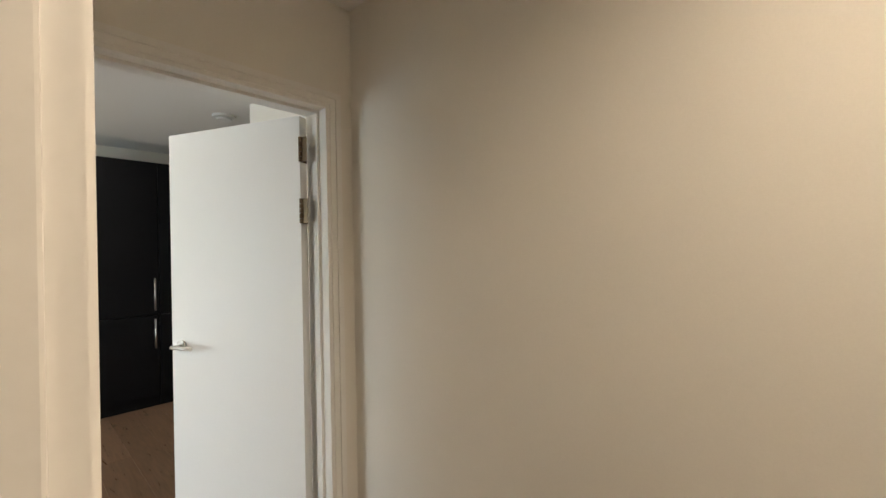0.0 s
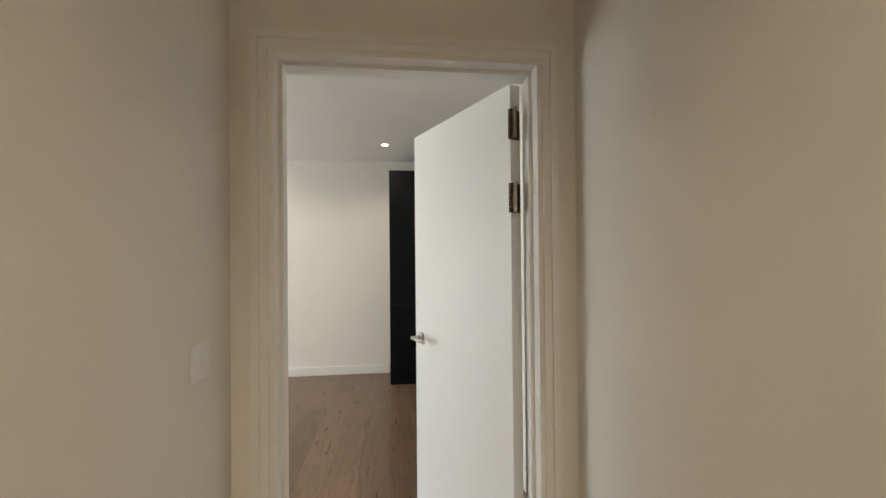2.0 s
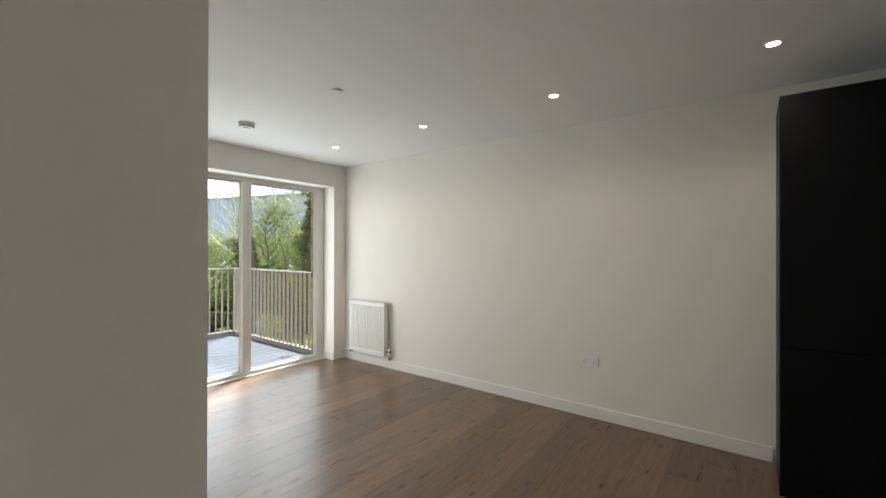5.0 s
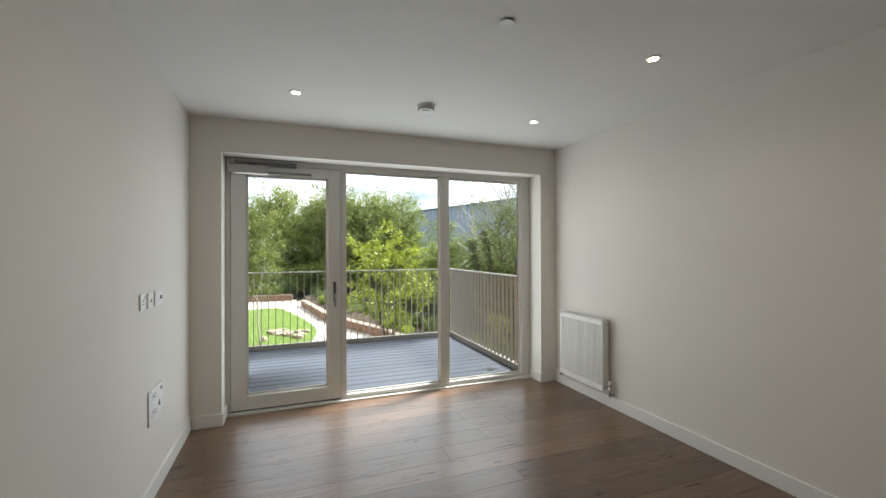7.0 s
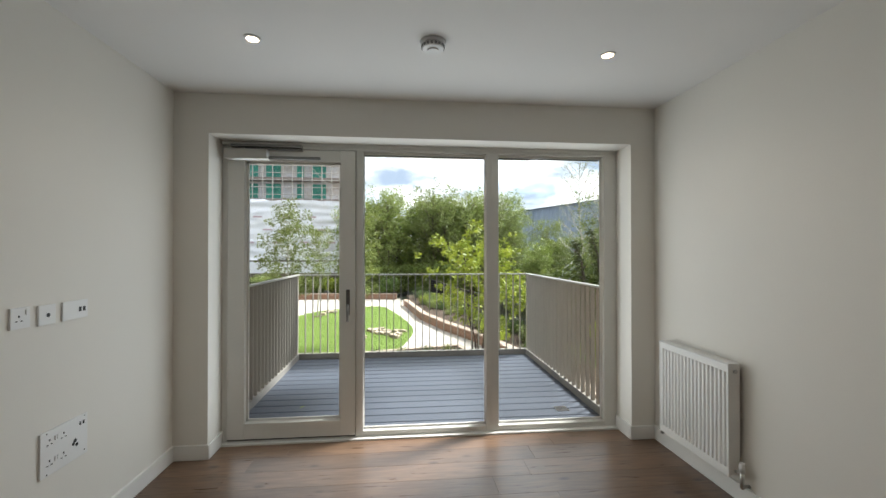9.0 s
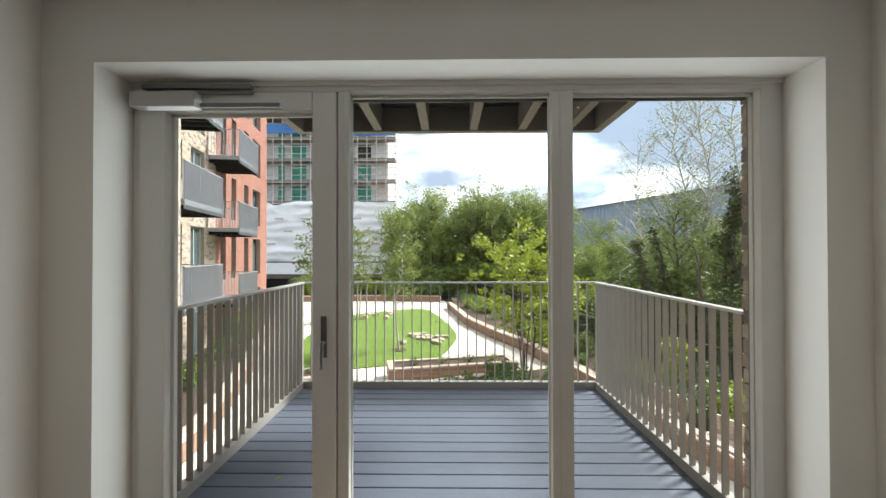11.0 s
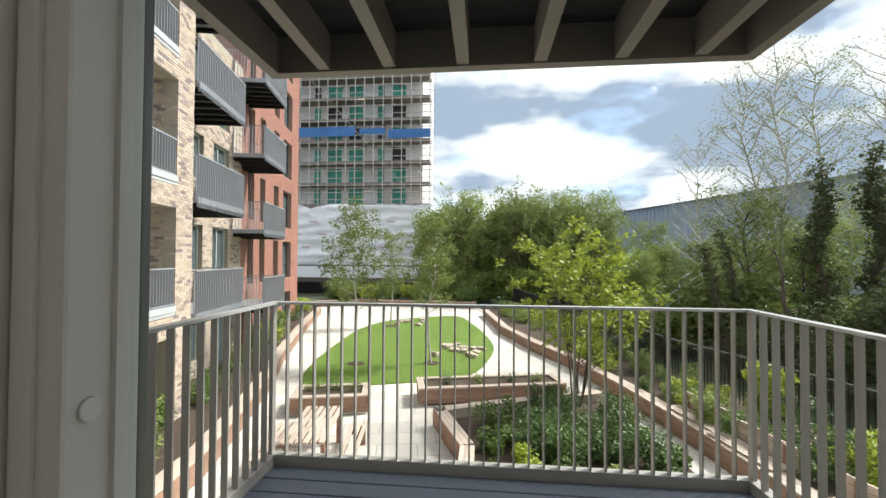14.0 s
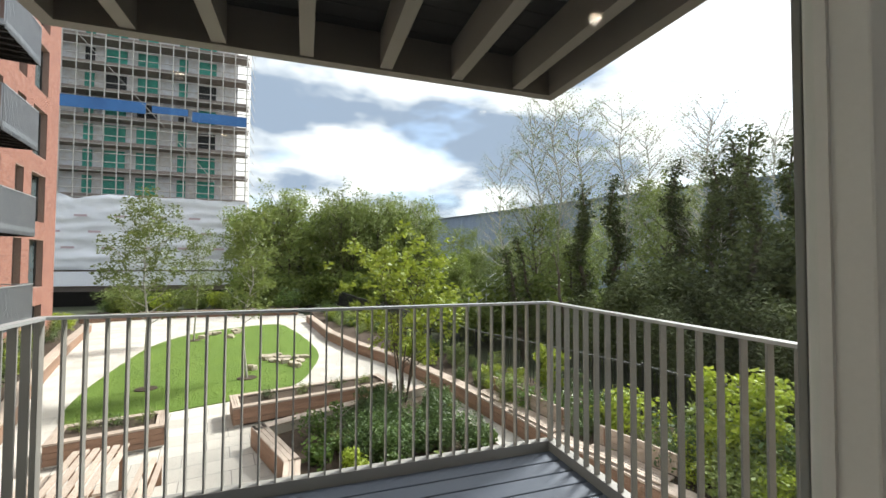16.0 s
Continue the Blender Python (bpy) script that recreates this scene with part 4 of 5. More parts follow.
# ---- raised beds, walls and benches ----
def planter(outline, z1, label, rim=0.32, seat=True):
    ob = empty("planter", pose(0, 0, 0), label, "planter", "timber planters")
    n = len(outline)
    cx, cy = sum(p[0] for p in outline) / n, sum(p[1] for p in outline) / n

    def inset(d):
        out = []
        for x, y in outline:
            ln = math.hypot(x - cx, y - cy)
            out.append((x + (cx - x) / ln * d, y + (cy - y) / ln * d))
        return out

    slab_of("soil", inset(rim * 0.8), GZ, z1 - 0.06, SOIL, ob)
    for i in range(n):
        p, q = Vector(outline[i]), Vector(outline[(i + 1) % n])
        d = q - p
        ln, ang = d.length, math.degrees(math.atan2(d.y, d.x))
        for k in range(3):
            h = (z1 - 0.05 - GZ - 0.05) / 3
            box("side_board", 0, ln, 0.0, 0.06, GZ + 0.05 + k * h, GZ + 0.05 + (k + 1) * h - 0.006, HARDWOOD, ob, 0.004, pose(p.x, p.y, 0, 0, 0, ang))
        for k in range(3):
            w = rim / 3
            box("top_slat", -0.01, ln + 0.01, -0.01 + k * w, -0.01 + (k + 1) * w - 0.007, z1 - 0.045, z1, HARDWOOD_TOP, ob, 0.004, pose(p.x, p.y, 0.0015 * (i % 2), 0, 0, ang))
        box("plinth", 0.03, ln - 0.03, 0.04, 0.08, GZ - 0.012, GZ + 0.055, STEEL, ob, 0, pose(p.x, p.y, 0, 0, 0, ang))
    return ob


planter([(-3.5, 10.4), (-1.5, 10.85), (-1.75, 11.95), (-3.75, 11.5)], GZ + 0.5, "long timber-clad planter with low planting", 0.2)
planter([(-0.2, 11.55), (4.1, 12.55), (3.85, 13.65), (-0.45, 12.65)], GZ + 0.5, "long timber-clad planter with low planting", 0.2)


def sleeper_wall(points, label, z1, width=0.38, slats=3, height_boards=3):
    """A low timber-faced retaining wall with a slatted seat on top, along a bent line."""
    ob = empty("bench_wall", pose(0, 0, 0), label, "garden wall", "low garden walls")
    for i in range(len(points) - 1):
        p, q = Vector(points[i]), Vector(points[i + 1])
        d = q - p
        ln, ang = d.length, math.degrees(math.atan2(d.y, d.x))
        box("core", 0, ln, -width, -0.045, GZ - 0.1, z1 - 0.05, CONCRETE, ob, 0, pose(p.x, p.y, 0, 0, 0, ang))
        h = (z1 - 0.05 - GZ) / height_boards
        for k in range(height_boards):
            box("face_board", 0.004, ln - 0.004, -0.044, 0, GZ + k * h, GZ + (k + 1) * h - 0.006, HARDWOOD, ob, 0.004, pose(p.x, p.y, 0, 0, 0, ang))
        w = width / slats
        for k in range(slats):
            box("top_slat", 0.003, ln - 0.003, -width + k * w, -width + (k + 1) * w - 0.008, z1 - 0.045, z1, HARDWOOD_TOP, ob, 0.004, pose(p.x, p.y, 0, 0, 0, ang))
    return ob


WALL_R = [(7.4, 4.5), (6.75, 7.0), (6.45, 9.0), (6.15, 10.8), (5.75, 12.8), (4.85, 16.4), (3.8, 19.0), (2.65, 22.8), (1.9, 28.0), (1.6, 30.0)]
sleeper_wall(WALL_R, "low curved timber garden wall with slatted seats", GZ + 0.45)
sleeper_wall([(1.0, 34.0), (-4.0, 34.6), (-9.0, 34.6), (-12.6, 33.2)], "low brown garden wall along the far path", GZ + 0.5, slats=2)
sleeper_wall([(-10.4, 29.5), (-8.6, 23.0), (-6.45, 16.0), (-5.4, 13.2), (-4.3, 9.6), (-3.75, 7.4), (-3.5, 5.0)], "low pale garden wall along the building", GZ + 0.45, slats=2, height_boards=2)
# bench backs on the curved wall
for (x, y), a in (((6.95, 10.3), 102), ((7.1, 8.7), 100), ((7.55, 6.3), 105)):
    bench = empty("bench_back", pose(x, y, GZ, 0, 0, a), "slatted hardwood bench back on the garden wall", "bench", "garden bench backs")
    for k in range(3):
        box("slat", -0.8, 0.8, -0.03, 0.012, 0.48 + k * 0.13, 0.6 + k * 0.13, HARDWOOD_TOP, bench, 0.004)
    for k in (-0.6, 0.6):
        box("post", k - 0.03, k + 0.03, 0.0125, 0.06, 0.0, 0.85, HARDWOOD, bench, 0.003)
    for k in range(5):
        box("seat_slat", -0.8, 0.8, 0.08 + k * 0.09, 0.155 + k * 0.09, 0.47, 0.5, HARDWOOD_TOP, bench, 0.003)

# picnic table and bench in the near paving
table = empty("picnic_table", pose(-1.95, 8.35, GZ, 0, 0, 8), "slatted hardwood picnic table on the paving", "table")
for k in range(6):
    box("slat", -0.42 + k * 0.149, -0.42 + k * 0.149 + 0.098, -0.95, 0.95, 0.70, 0.745, HARDWOOD_TOP, table, 0.004)
boxes("frame", [(-0.4, 0.4, -0.75, -0.68, 0.62, 0.695), (-0.4, 0.4, 0.68, 0.75, 0.62, 0.695)], HARDWOOD, table)
for x in (-0.36, 0.36):
    for y in (-0.72, 0.72):
        box("leg", x - 0.04, x + 0.04, y - 0.04, y + 0.04, -0.012, 0.618, HARDWOOD, table, 0.004)
for bx in (-2.75, -1.1):
    seat_ob = empty("picnic_bench", pose(bx, 8.25 + (bx + 1.95) * 0.14, GZ, 0, 0, 8), "slatted hardwood bench beside the picnic table", "bench", "picnic benches")
    for k in range(3):
        box("slat", -0.18 + k * 0.135, -0.18 + k * 0.135 + 0.09, -0.9, 0.9, 0.41, 0.45, HARDWOOD_TOP, seat_ob, 0.004)
    for y in (-0.7, 0.7):
        box("leg", -0.15, 0.15, y - 0.035, y + 0.035, -0.012, 0.408, HARDWOOD, seat_ob, 0.004)

# near raised bed with dark mound planting
BED = [(1.15, 6.2), (1.15, 8.3), (0.35, 10.3), (1.85, 11.0), (4.9, 12.2), (5.3, 11.0), (5.75, 8.3), (6.1, 6.2)]
bed = structure(slab_of("soil_bed", [(1.35, 6.2), (1.35, 8.4), (0.62, 10.15), (1.95, 10.8), (4.8, 12.0), (5.2, 10.9), (5.6, 8.3), (5.95, 6.2)], GZ - 0.01, GZ + 0.2, SOIL), "bark-mulched planting bed")
edge = empty("bed_edge", pose(0, 0, 0), "pale timber seat edge of the planting bed", "garden wall")
for (x0, y0), (x1, y1) in zip(BED[:4], BED[1:5]):
    ln, ang = math.hypot(x1 - x0, y1 - y0), math.degrees(math.atan2(y1 - y0, x1 - x0))
    for k in range(3):
        box("side_board", 0, ln, -0.05, 0.0, GZ + k * 0.14, GZ + k * 0.14 + 0.134, HARDWOOD, edge, 0.003, pose(x0, y0, 0, 0, 0, ang))
        box("top_slat", 0, ln, -0.3 + k * 0.102, -0.3 + k * 0.102 + 0.095, GZ + 0.42, GZ + 0.45, HARDWOOD_TOP, edge, 0.003, pose(x0, y0, 0, 0, 0, ang))
    box("core", 0.02, ln - 0.02, -0.27, -0.052, GZ - 0.1, GZ + 0.415, CONCRETE, edge, 0, pose(x0, y0, 0, 0, 0, ang))

# planted strips behind the walls
structure(slab_of("soil_strip", [(7.8, 4.0), (7.15, 7.0), (6.85, 9.0), (6.5, 11.0), (6.1, 13.0), (5.2, 16.6), (4.2, 19.2), (3.05, 23.0), (2.3, 28.0), (1.9, 34.0), (6.0, 34.0), (7.5, 17.0), (9.0, 11.0), (10.5, 4.0)], GZ - 0.02, GZ + 0.36, SOIL), "mulched planting strip behind the bench wall")
structure(slab_of("soil_strip_left", [(-3.9, 5.0), (-4.15, 7.4), (-4.7, 9.7), (-5.8, 13.4), (-6.85, 16.1), (-9.0, 23.1), (-10.8, 29.6), (-13.0, 33.0), (-14.0, 33.0), (-9.6, 20.0), (-6.4, 8.0), (-5.4, 4.0)], GZ - 0.02, GZ + 0.36, SOIL), "planting strip along the brick building")
structure(slab_of("soil_strip_far", [(1.0, 34.4), (-4.0, 35.0), (-9.0, 35.0), (-12.6, 33.7), (-13.2, 36.0), (1.0, 37.0)], GZ - 0.02, GZ + 0.42, SOIL), "planting strip along the far wall")

# stepping boulders on the lawn
rng = random.Random(21)
for cx, cy, n in ((0.55, 18.3, 18), (-2.9, 26.0, 10)):
    for k in range(n):
        bm = bmesh.new()
        bmesh.ops.create_icosphere(bm, subdivisions=2, radius=1.0)
        sx, sy, sz = rng.uniform(0.16, 0.34), rng.uniform(0.13, 0.24), rng.uniform(0.1, 0.2)
        off = Vector((rng.uniform(0, 50), 0, 0))
        for v in bm.verts:
            n_ = noise.noise(v.co * 1.3 + off) * 0.35
            c = Vector((max(-0.75, min(0.75, v.co.x)), max(-0.75, min(0.75, v.co.y)), max(-0.7, min(0.62, v.co.z)))) * (1 + n_)
            v.co = Vector((c.x * sx, c.y * sy, c.z * sz))
        b = done("boulder", bm, BOULDER, m=pose(cx + rng.uniform(-1.0, 1.0), cy + rng.uniform(-1.1, 1.1), GZ + 0.08, 0, 0, rng.uniform(0, 180)))
        tagged(b, "pale rough sandstone boulder set in the lawn", "boulder", "lawn boulders")

# ---- garden trees and shrubs ----
for x, y in ((-3.4, 15.8), (-0.45, 16.2), (-4.0, 24.5)):
    ring = smooth_outline([(x + 0.33 * math.cos(a) * (1 + 0.15 * math.sin(3 * a)), y + 0.3 * math.sin(a)) for a in (k * 1.0472 for k in range(6))], 4)
    structure(slab_of("mulch_ring", ring, GZ + 0.0, GZ + 0.045, SOIL), "dark bark mulch round a young tree")
tree("birch_tree", pose(-3.4, 15.8, GZ), "slender young birch with a white trunk and airy leaves", 6.6, 1.3, 0.055, 24, 5600, 0.055, LEAF_BIRCH, BIRCH_BARK, 3, 0.34, 0.38, 0.9, group="young birches")
tree("birch_tree", pose(-0.45, 16.2, GZ), "slender young birch with a white trunk and airy leaves", 6.5, 1.05, 0.05, 22, 5200, 0.055, LEAF_BIRCH, BIRCH_BARK, 8, 0.34, 0.36, 1.0, group="young birches")
tree("birch_tree", pose(-4.0, 24.5, GZ), "slender young birch with a white trunk and airy leaves", 5.6, 0.9, 0.05, 18, 3000, 0.055, LEAF_BIRCH, BIRCH_BARK, 15, 0.4, 0.36, 1.0, group="young birches")
tree("multistem_tree", pose(4.2, 11.6, GZ + 0.18), "multi-stemmed small tree with fresh lime-green leaves", 4.5, 1.35, 0.03, 11, 4600, 0.075, LEAF_LIME, BARK, 31, 0.2, 0.22, 1.15, stems=6, twigs=2)
rng = random.Random(4)
for k in range(34):
    x, y = rng.uniform(2.6, 5.2), rng.uniform(7.9, 11.2)
    if y > 8.0 + (x - 1.2) * 1.2 + 1.6:
        continue
    ob = shrub(pose(x, y, GZ + 0.17), "dark green upright evergreen shrub in the bed", rng.uniform(0.7, 1.0), rng.uniform(0.55, 0.85), 1100, 0.042, LEAF_HEBE, 400 + k, "evergreen bed shrubs", 0.32)
for x, y, w, h, mat in ((1.9, 9.9, 0.9, 0.75, LEAF_SHRUB), (1.8, 8.6, 0.7, 0.5, LEAF_SHRUB), (2.4, 8.0, 0.6, 0.45, LEAF_LIME), (5.1, 9.2, 0.6, 0.35, LEAF_SHRUB), (5.3, 8.4, 0.6, 0.35, LEAF_SHRUB), (1.7, 7.4, 0.6, 0.4, LEAF_SHRUB), (2.5, 7.3, 0.6, 0.4, LEAF_LIME), (3.2, 7.5, 0.7, 0.4, LEAF_SHRUB), (4.1, 7.4, 0.6, 0.35, LEAF_PALE), (4.9, 7.6, 0.7, 0.4, LEAF_SHRUB), (2.3, 9.0, 0.6, 0.4, LEAF_PALE), (5.0, 10.2, 0.5, 0.4, LEAF_LIME)):
    shrub(pose(x, y, GZ + 0.18), "leafy green shrub in the mulched bed", w, h, 900, 0.045, mat, int(x * 100))
for px, py, a in ((-3.2, 11.2, 1), (-2.6, 11.35, 2), (-2.0, 11.45, 3), (0.5, 12.3, 4), (1.5, 12.5, 5), (2.4, 12.75, 6), (3.3, 12.95, 7)):
    shrub(pose(px, py, GZ + 0.43), "low grey-green planting in the timber planter", 0.6, 0.25, 350, 0.03, LEAF_PALE if a % 2 else LEAF_HEBE, a, "planter plants", 0.3)
SHRUB_MATS = (LEAF_SHRUB, LEAF_LIME, LEAF_MID, LEAF_PALE, LEAF_HEBE)
protos = [shrub(pose(8.2 + 0.35 * k, 8.0 - 0.9 * k, GZ + 0.34), "leafy green garden shrub behind the wall", 1.1 + 0.15 * k, 0.9 + 0.12 * k, 800, 0.06, SHRUB_MATS[k], 50 + k) for k in range(5)]
rng = random.Random(77)
for k in range(110):
    t = rng.random()
    y = 4.5 + 27 * t ** 1.3
    xw = 7.3 - 0.22 * (y - 5) if y < 20 else 4.0 - 0.19 * (y - 20)
    x = xw + rng.uniform(0.5, 2.3)
    s = rng.uniform(0.35, 0.75)
    ob = copy_thing(protos[rng.randrange(5)], pose(x, y, GZ + 0.34, 0, 0, rng.uniform(0, 360)))
    ob.scale = (s, s, s * rng.uniform(0.8, 1.1))
for k in range(28):
    y = rng.uniform(5, 31)
    x = -4.35 - 0.305 * (y - 7) - rng.uniform(0.3, 0.9)
    s = rng.uniform(0.5, 0.95)
    ob = copy_thing(protos[rng.randrange(5)], pose(x, y, GZ + 0.34, 0, 0, rng.uniform(0, 360)))
    ob.scale = (s, s, s)
for k in range(26):
    ob = copy_thing(protos[rng.randrange(5)], pose(rng.uniform(-12, 1), rng.uniform(35.1, 36.6), GZ + 0.4, 0, 0, rng.uniform(0, 360)))
    s = rng.uniform(0.8, 1.5)
    ob.scale = (s, s, s)
# tall bright bush close to the balcony
shrub(pose(9.2, 5.2, GZ + 0.3), "tall bright green leafy bush near the fence", 1.5, 2.0, 2600, 0.07, LEAF_LIME, 91)
shrub(pose(8.2, 10.2, GZ + 0.3), "tall bright green leafy bush near the fence", 0.9, 1.7, 1500, 0.06, LEAF_LIME, 92)

# ---- black boundary fence ----
fence = empty("boundary_fence", pose(0, 0, 0), "black steel vertical-bar boundary fence", "fence")
F_LINE = [(11.2, 2.0), (10.0, 6.5), (9.57, 8.1), (8.58, 11.2), (7.6, 14.1), (7.05, 18.2), (5.6, 26.0), (4.2, 36.0)]
bm_rail, bm_bar = bmesh.new(), bmesh.new()
for (x0, y0), (x1, y1) in zip(F_LINE, F_LINE[1:]):
    ln, m = math.hypot(x1 - x0, y1 - y0), Matrix.Translation((x0, y0, 0)) @ Matrix.Rotation(math.atan2(y1 - y0, x1 - x0), 4, "Z")
    for z in (-1.22, GZ + 0.3):
        add_box(bm_rail, 0, ln, -0.02, 0.02, z, z + 0.04, m)
    for k in range(int(ln / 0.11)):
        add_box(bm_bar, k * 0.11, k * 0.11 + 0.02, -0.01, 0.01, GZ + 0.05, -1.2, m)
    add_box(bm_bar, 0, 0.06, -0.03, 0.03, GZ - 0.2, -1.12, m)
# rails coloured paler than the black bars to paint in their glint
done("rail", bm_rail, surface("fence_rail_glint", (0.14, 0.14, 0.145), (0.08, 0.08, 0.085), 0.4, 0.3, scale=3, grain=60, bump=0.02), fence)
tagged(done("fence_bar", bm_bar, FENCE, fence), kind="stuff")

# pale stair rails rising beyond the fence
stair_rail = empty("stair_handrail", pose(10.1, 20.0, 0), "pale galvanised steel stair handrails beyond the fence", "handrail")
bm_rail, bm_bar = bmesh.new(), bmesh.new()
for dy in (0.0, 1.1):
    for up in (0.0, 0.45):
        add_tube(bm_rail, (0, dy, -0.85 + up), (1.7, dy, 0.3 + up), 0.028, sides=8)
    for k in range(4):
        add_tube(bm_bar, (0.05 + k * 0.53, dy, GZ - 0.15), (0.05 + k * 0.53, dy, -0.38 + 0.3588 * k), 0.024, sides=8)
done("rail", bm_rail, SILL_STONE, stair_rail)
done("post", bm_bar, SILL_STONE, stair_rail)

# ---- woodland ----
T = {}
T["broad"] = tree("woodland_tree", pose(6.0, 44.0, GZ), "broad green woodland tree in young leaf", 10.5, 3.0, 0.2, 30, 9500, 0.13, LEAF_MID, BARK, 101, 0.12, 1.1, 0.7, group="woodland trees")
T["pale"] = tree("woodland_tree", pose(14.0, 46.0, GZ), "airy pale green woodland tree in young leaf", 11.5, 2.6, 0.17, 30, 6500, 0.11, LEAF_PALE, BARK, 102, 0.2, 0.8, 1.1, group="woodland trees", twigs=2)
T["birch"] = tree("tall_birch", pose(15.5, 20.5, GZ), "tall bare-stemmed birch with thin sparse leaves", 14.0, 2.0, 0.1, 44, 3200, 0.048, LEAF_PALE, BIRCH_BARK, 103, 0.35, 0.5, 1.1, group="tall birches", twigs=9)
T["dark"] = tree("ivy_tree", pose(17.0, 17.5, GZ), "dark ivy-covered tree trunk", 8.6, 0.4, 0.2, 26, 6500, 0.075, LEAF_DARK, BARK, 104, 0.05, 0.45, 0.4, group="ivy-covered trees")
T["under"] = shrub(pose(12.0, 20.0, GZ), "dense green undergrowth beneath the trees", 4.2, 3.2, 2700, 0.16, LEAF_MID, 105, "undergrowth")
# undergrowth whose leaf colour holds the shade under the trees
T["gloom"] = shrub(pose(14.0, 13.0, GZ), "dense undergrowth beneath the trees, coloured dark for their shade", 4.0, 4.2, 5500, 0.09, LEAF_DARK, 106, "dark undergrowth")
rng = random.Random(9)


def put_tree(kind, x, y, s, sz=1.0):
    ob = copy_thing(T[kind], pose(x, y, GZ - 0.1, 0, 0, rng.uniform(0, 360)))
    ob.scale = (s, s, s * sz)


for k in range(11):
    put_tree("broad", -3.5 + k * 1.75 + rng.uniform(-0.6, 0.6), 42 + rng.uniform(-2.5, 4.5), rng.uniform(0.75, 1.1), rng.uniform(0.85, 1.15))
for k in range(9):
    put_tree("pale", -2.0 + k * 1.9 + rng.uniform(-1, 1), 41 + rng.uniform(-2, 4), rng.uniform(0.7, 0.92), rng.uniform(0.9, 1.15))
for x, y, s in ((17, 36, 0.55), (20, 34, 0.52), (23, 33, 0.55), (26, 30, 0.7), (20, 28, 0.55), (15, 33, 0.55), (12, 38, 0.65), (24, 25, 0.8), (28, 24, 0.95), (19, 24, 0.6)):
    put_tree("broad" if rng.random() < 0.6 else "pale", x, y, s * 0.95)
for x, y, s in ((15.0, 22.0, 0.95), (17.5, 21.0, 1.0), (19.0, 19.0, 0.95), (21.5, 20.0, 0.9), (22.0, 16.0, 0.85), (19.0, 13.5, 0.8), (24.0, 14.0, 0.8), (14.0, 25.0, 0.8)):
    put_tree("birch", x, y, s)
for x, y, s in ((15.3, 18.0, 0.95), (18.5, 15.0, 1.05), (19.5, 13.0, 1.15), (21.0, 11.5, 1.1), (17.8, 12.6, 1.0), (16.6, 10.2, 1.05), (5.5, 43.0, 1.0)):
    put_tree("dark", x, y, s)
for x, y, s in ((13.0, 31.0, 0.5), (15.5, 29.0, 0.52), (18.0, 31.0, 0.6), (17.0, 26.0, 0.5), (11.5, 27.0, 0.42), (20.5, 25.5, 0.6), (13.5, 24.0, 0.42), (16.0, 37.0, 0.7), (22.5, 29.0, 0.68)):
    put_tree("pale" if x > 15 else "broad", x, y, s, 0.95)
for k in range(16):
    put_tree("under", rng.uniform(9.5, 24), rng.uniform(19, 34), rng.uniform(0.6, 1.0), 0.8)
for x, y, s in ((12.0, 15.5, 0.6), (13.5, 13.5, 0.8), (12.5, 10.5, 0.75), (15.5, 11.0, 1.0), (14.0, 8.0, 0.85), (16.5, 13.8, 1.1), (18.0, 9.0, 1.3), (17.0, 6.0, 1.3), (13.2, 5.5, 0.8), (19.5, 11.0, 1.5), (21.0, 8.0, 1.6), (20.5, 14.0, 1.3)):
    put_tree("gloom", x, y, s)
for x, y, s, z in ((4.5, 42.5, 0.6, 1.3), (9.0, 43.0, 0.62, 1.25), (12.5, 41.0, 0.6, 1.2), (6.8, 44.0, 0.55, 1.35), (10.8, 44.5, 0.6, 1.3)):
    put_tree("birch", x, y, s, z)
for x, y, s in ((14.0, 20.5, 0.66), (20.5, 17.5, 0.8)):
    put_tree("pale", x, y, s)
# broken trunks behind the fence, one wrapped in ivy and one bare
for x, y, dx, h, r0, mat, ivy in ((10.9, 16.2, -0.9, 4.7, 0.2, BARK, True), (12.3, 15.2, -0.5, 4.8, 0.15, BARK, False), (12.9, 18.5, -1.1, 5.4, 0.16, BARK, True)):
    snag = empty("tree_snag", pose(x, y, GZ - 0.1), "leaning ivy-wrapped broken tree trunk" if ivy else "leaning bare brown broken tree trunk", "tree trunk", "broken trunks")
    bm = bmesh.new()
    ends = limbs(bm, (0, 0, 0), (dx, 0.2, h), r0, 5, 0.7, r0 * 0.3, int(x * 10), 0.5, 0.5)
    done("trunk", bm, mat, snag)
    if ivy:
        tagged(leaves("ivy", [(dx * k / 12, 0.2 * k / 12, h * k / 12, 0.3) for k in range(13)], 1500, 0.07, LEAF_DARK, snag, int(x)), "dark ivy leaves", kind="stuff")
for k in range(9):
    put_tree("under", -3 + k * 2.3, 38.5 + rng.uniform(-1, 1), rng.uniform(0.7, 0.95))

# ---- far buildings ----
shed = empty("industrial_shed", pose(29.8, 76, 0, 0, 0, math.degrees(math.atan2(-35, 12))), "long grey-blue ribbed industrial shed beyond the trees", "building", kind="structure")
boxes("wall", [(-30, 70, 0, 30, GZ - 0.3, 10.2)], SHED, shed)
boxes("wall_rib", [(-30 + k * 1.0, -29.9 + k * 1.0, -0.08, -0.002, GZ, 10.2) for k in range(100)], SHED, shed)
bm = bmesh.new()
vs = [bm.verts.new(p) for p in ((-30.5, -0.6, 10.2), (70.5, -0.6, 10.2), (70.5, 15, 12.2), (-30.5, 15, 12.2), (70.5, 30.6, 10.2), (-30.5, 30.6, 10.2))]
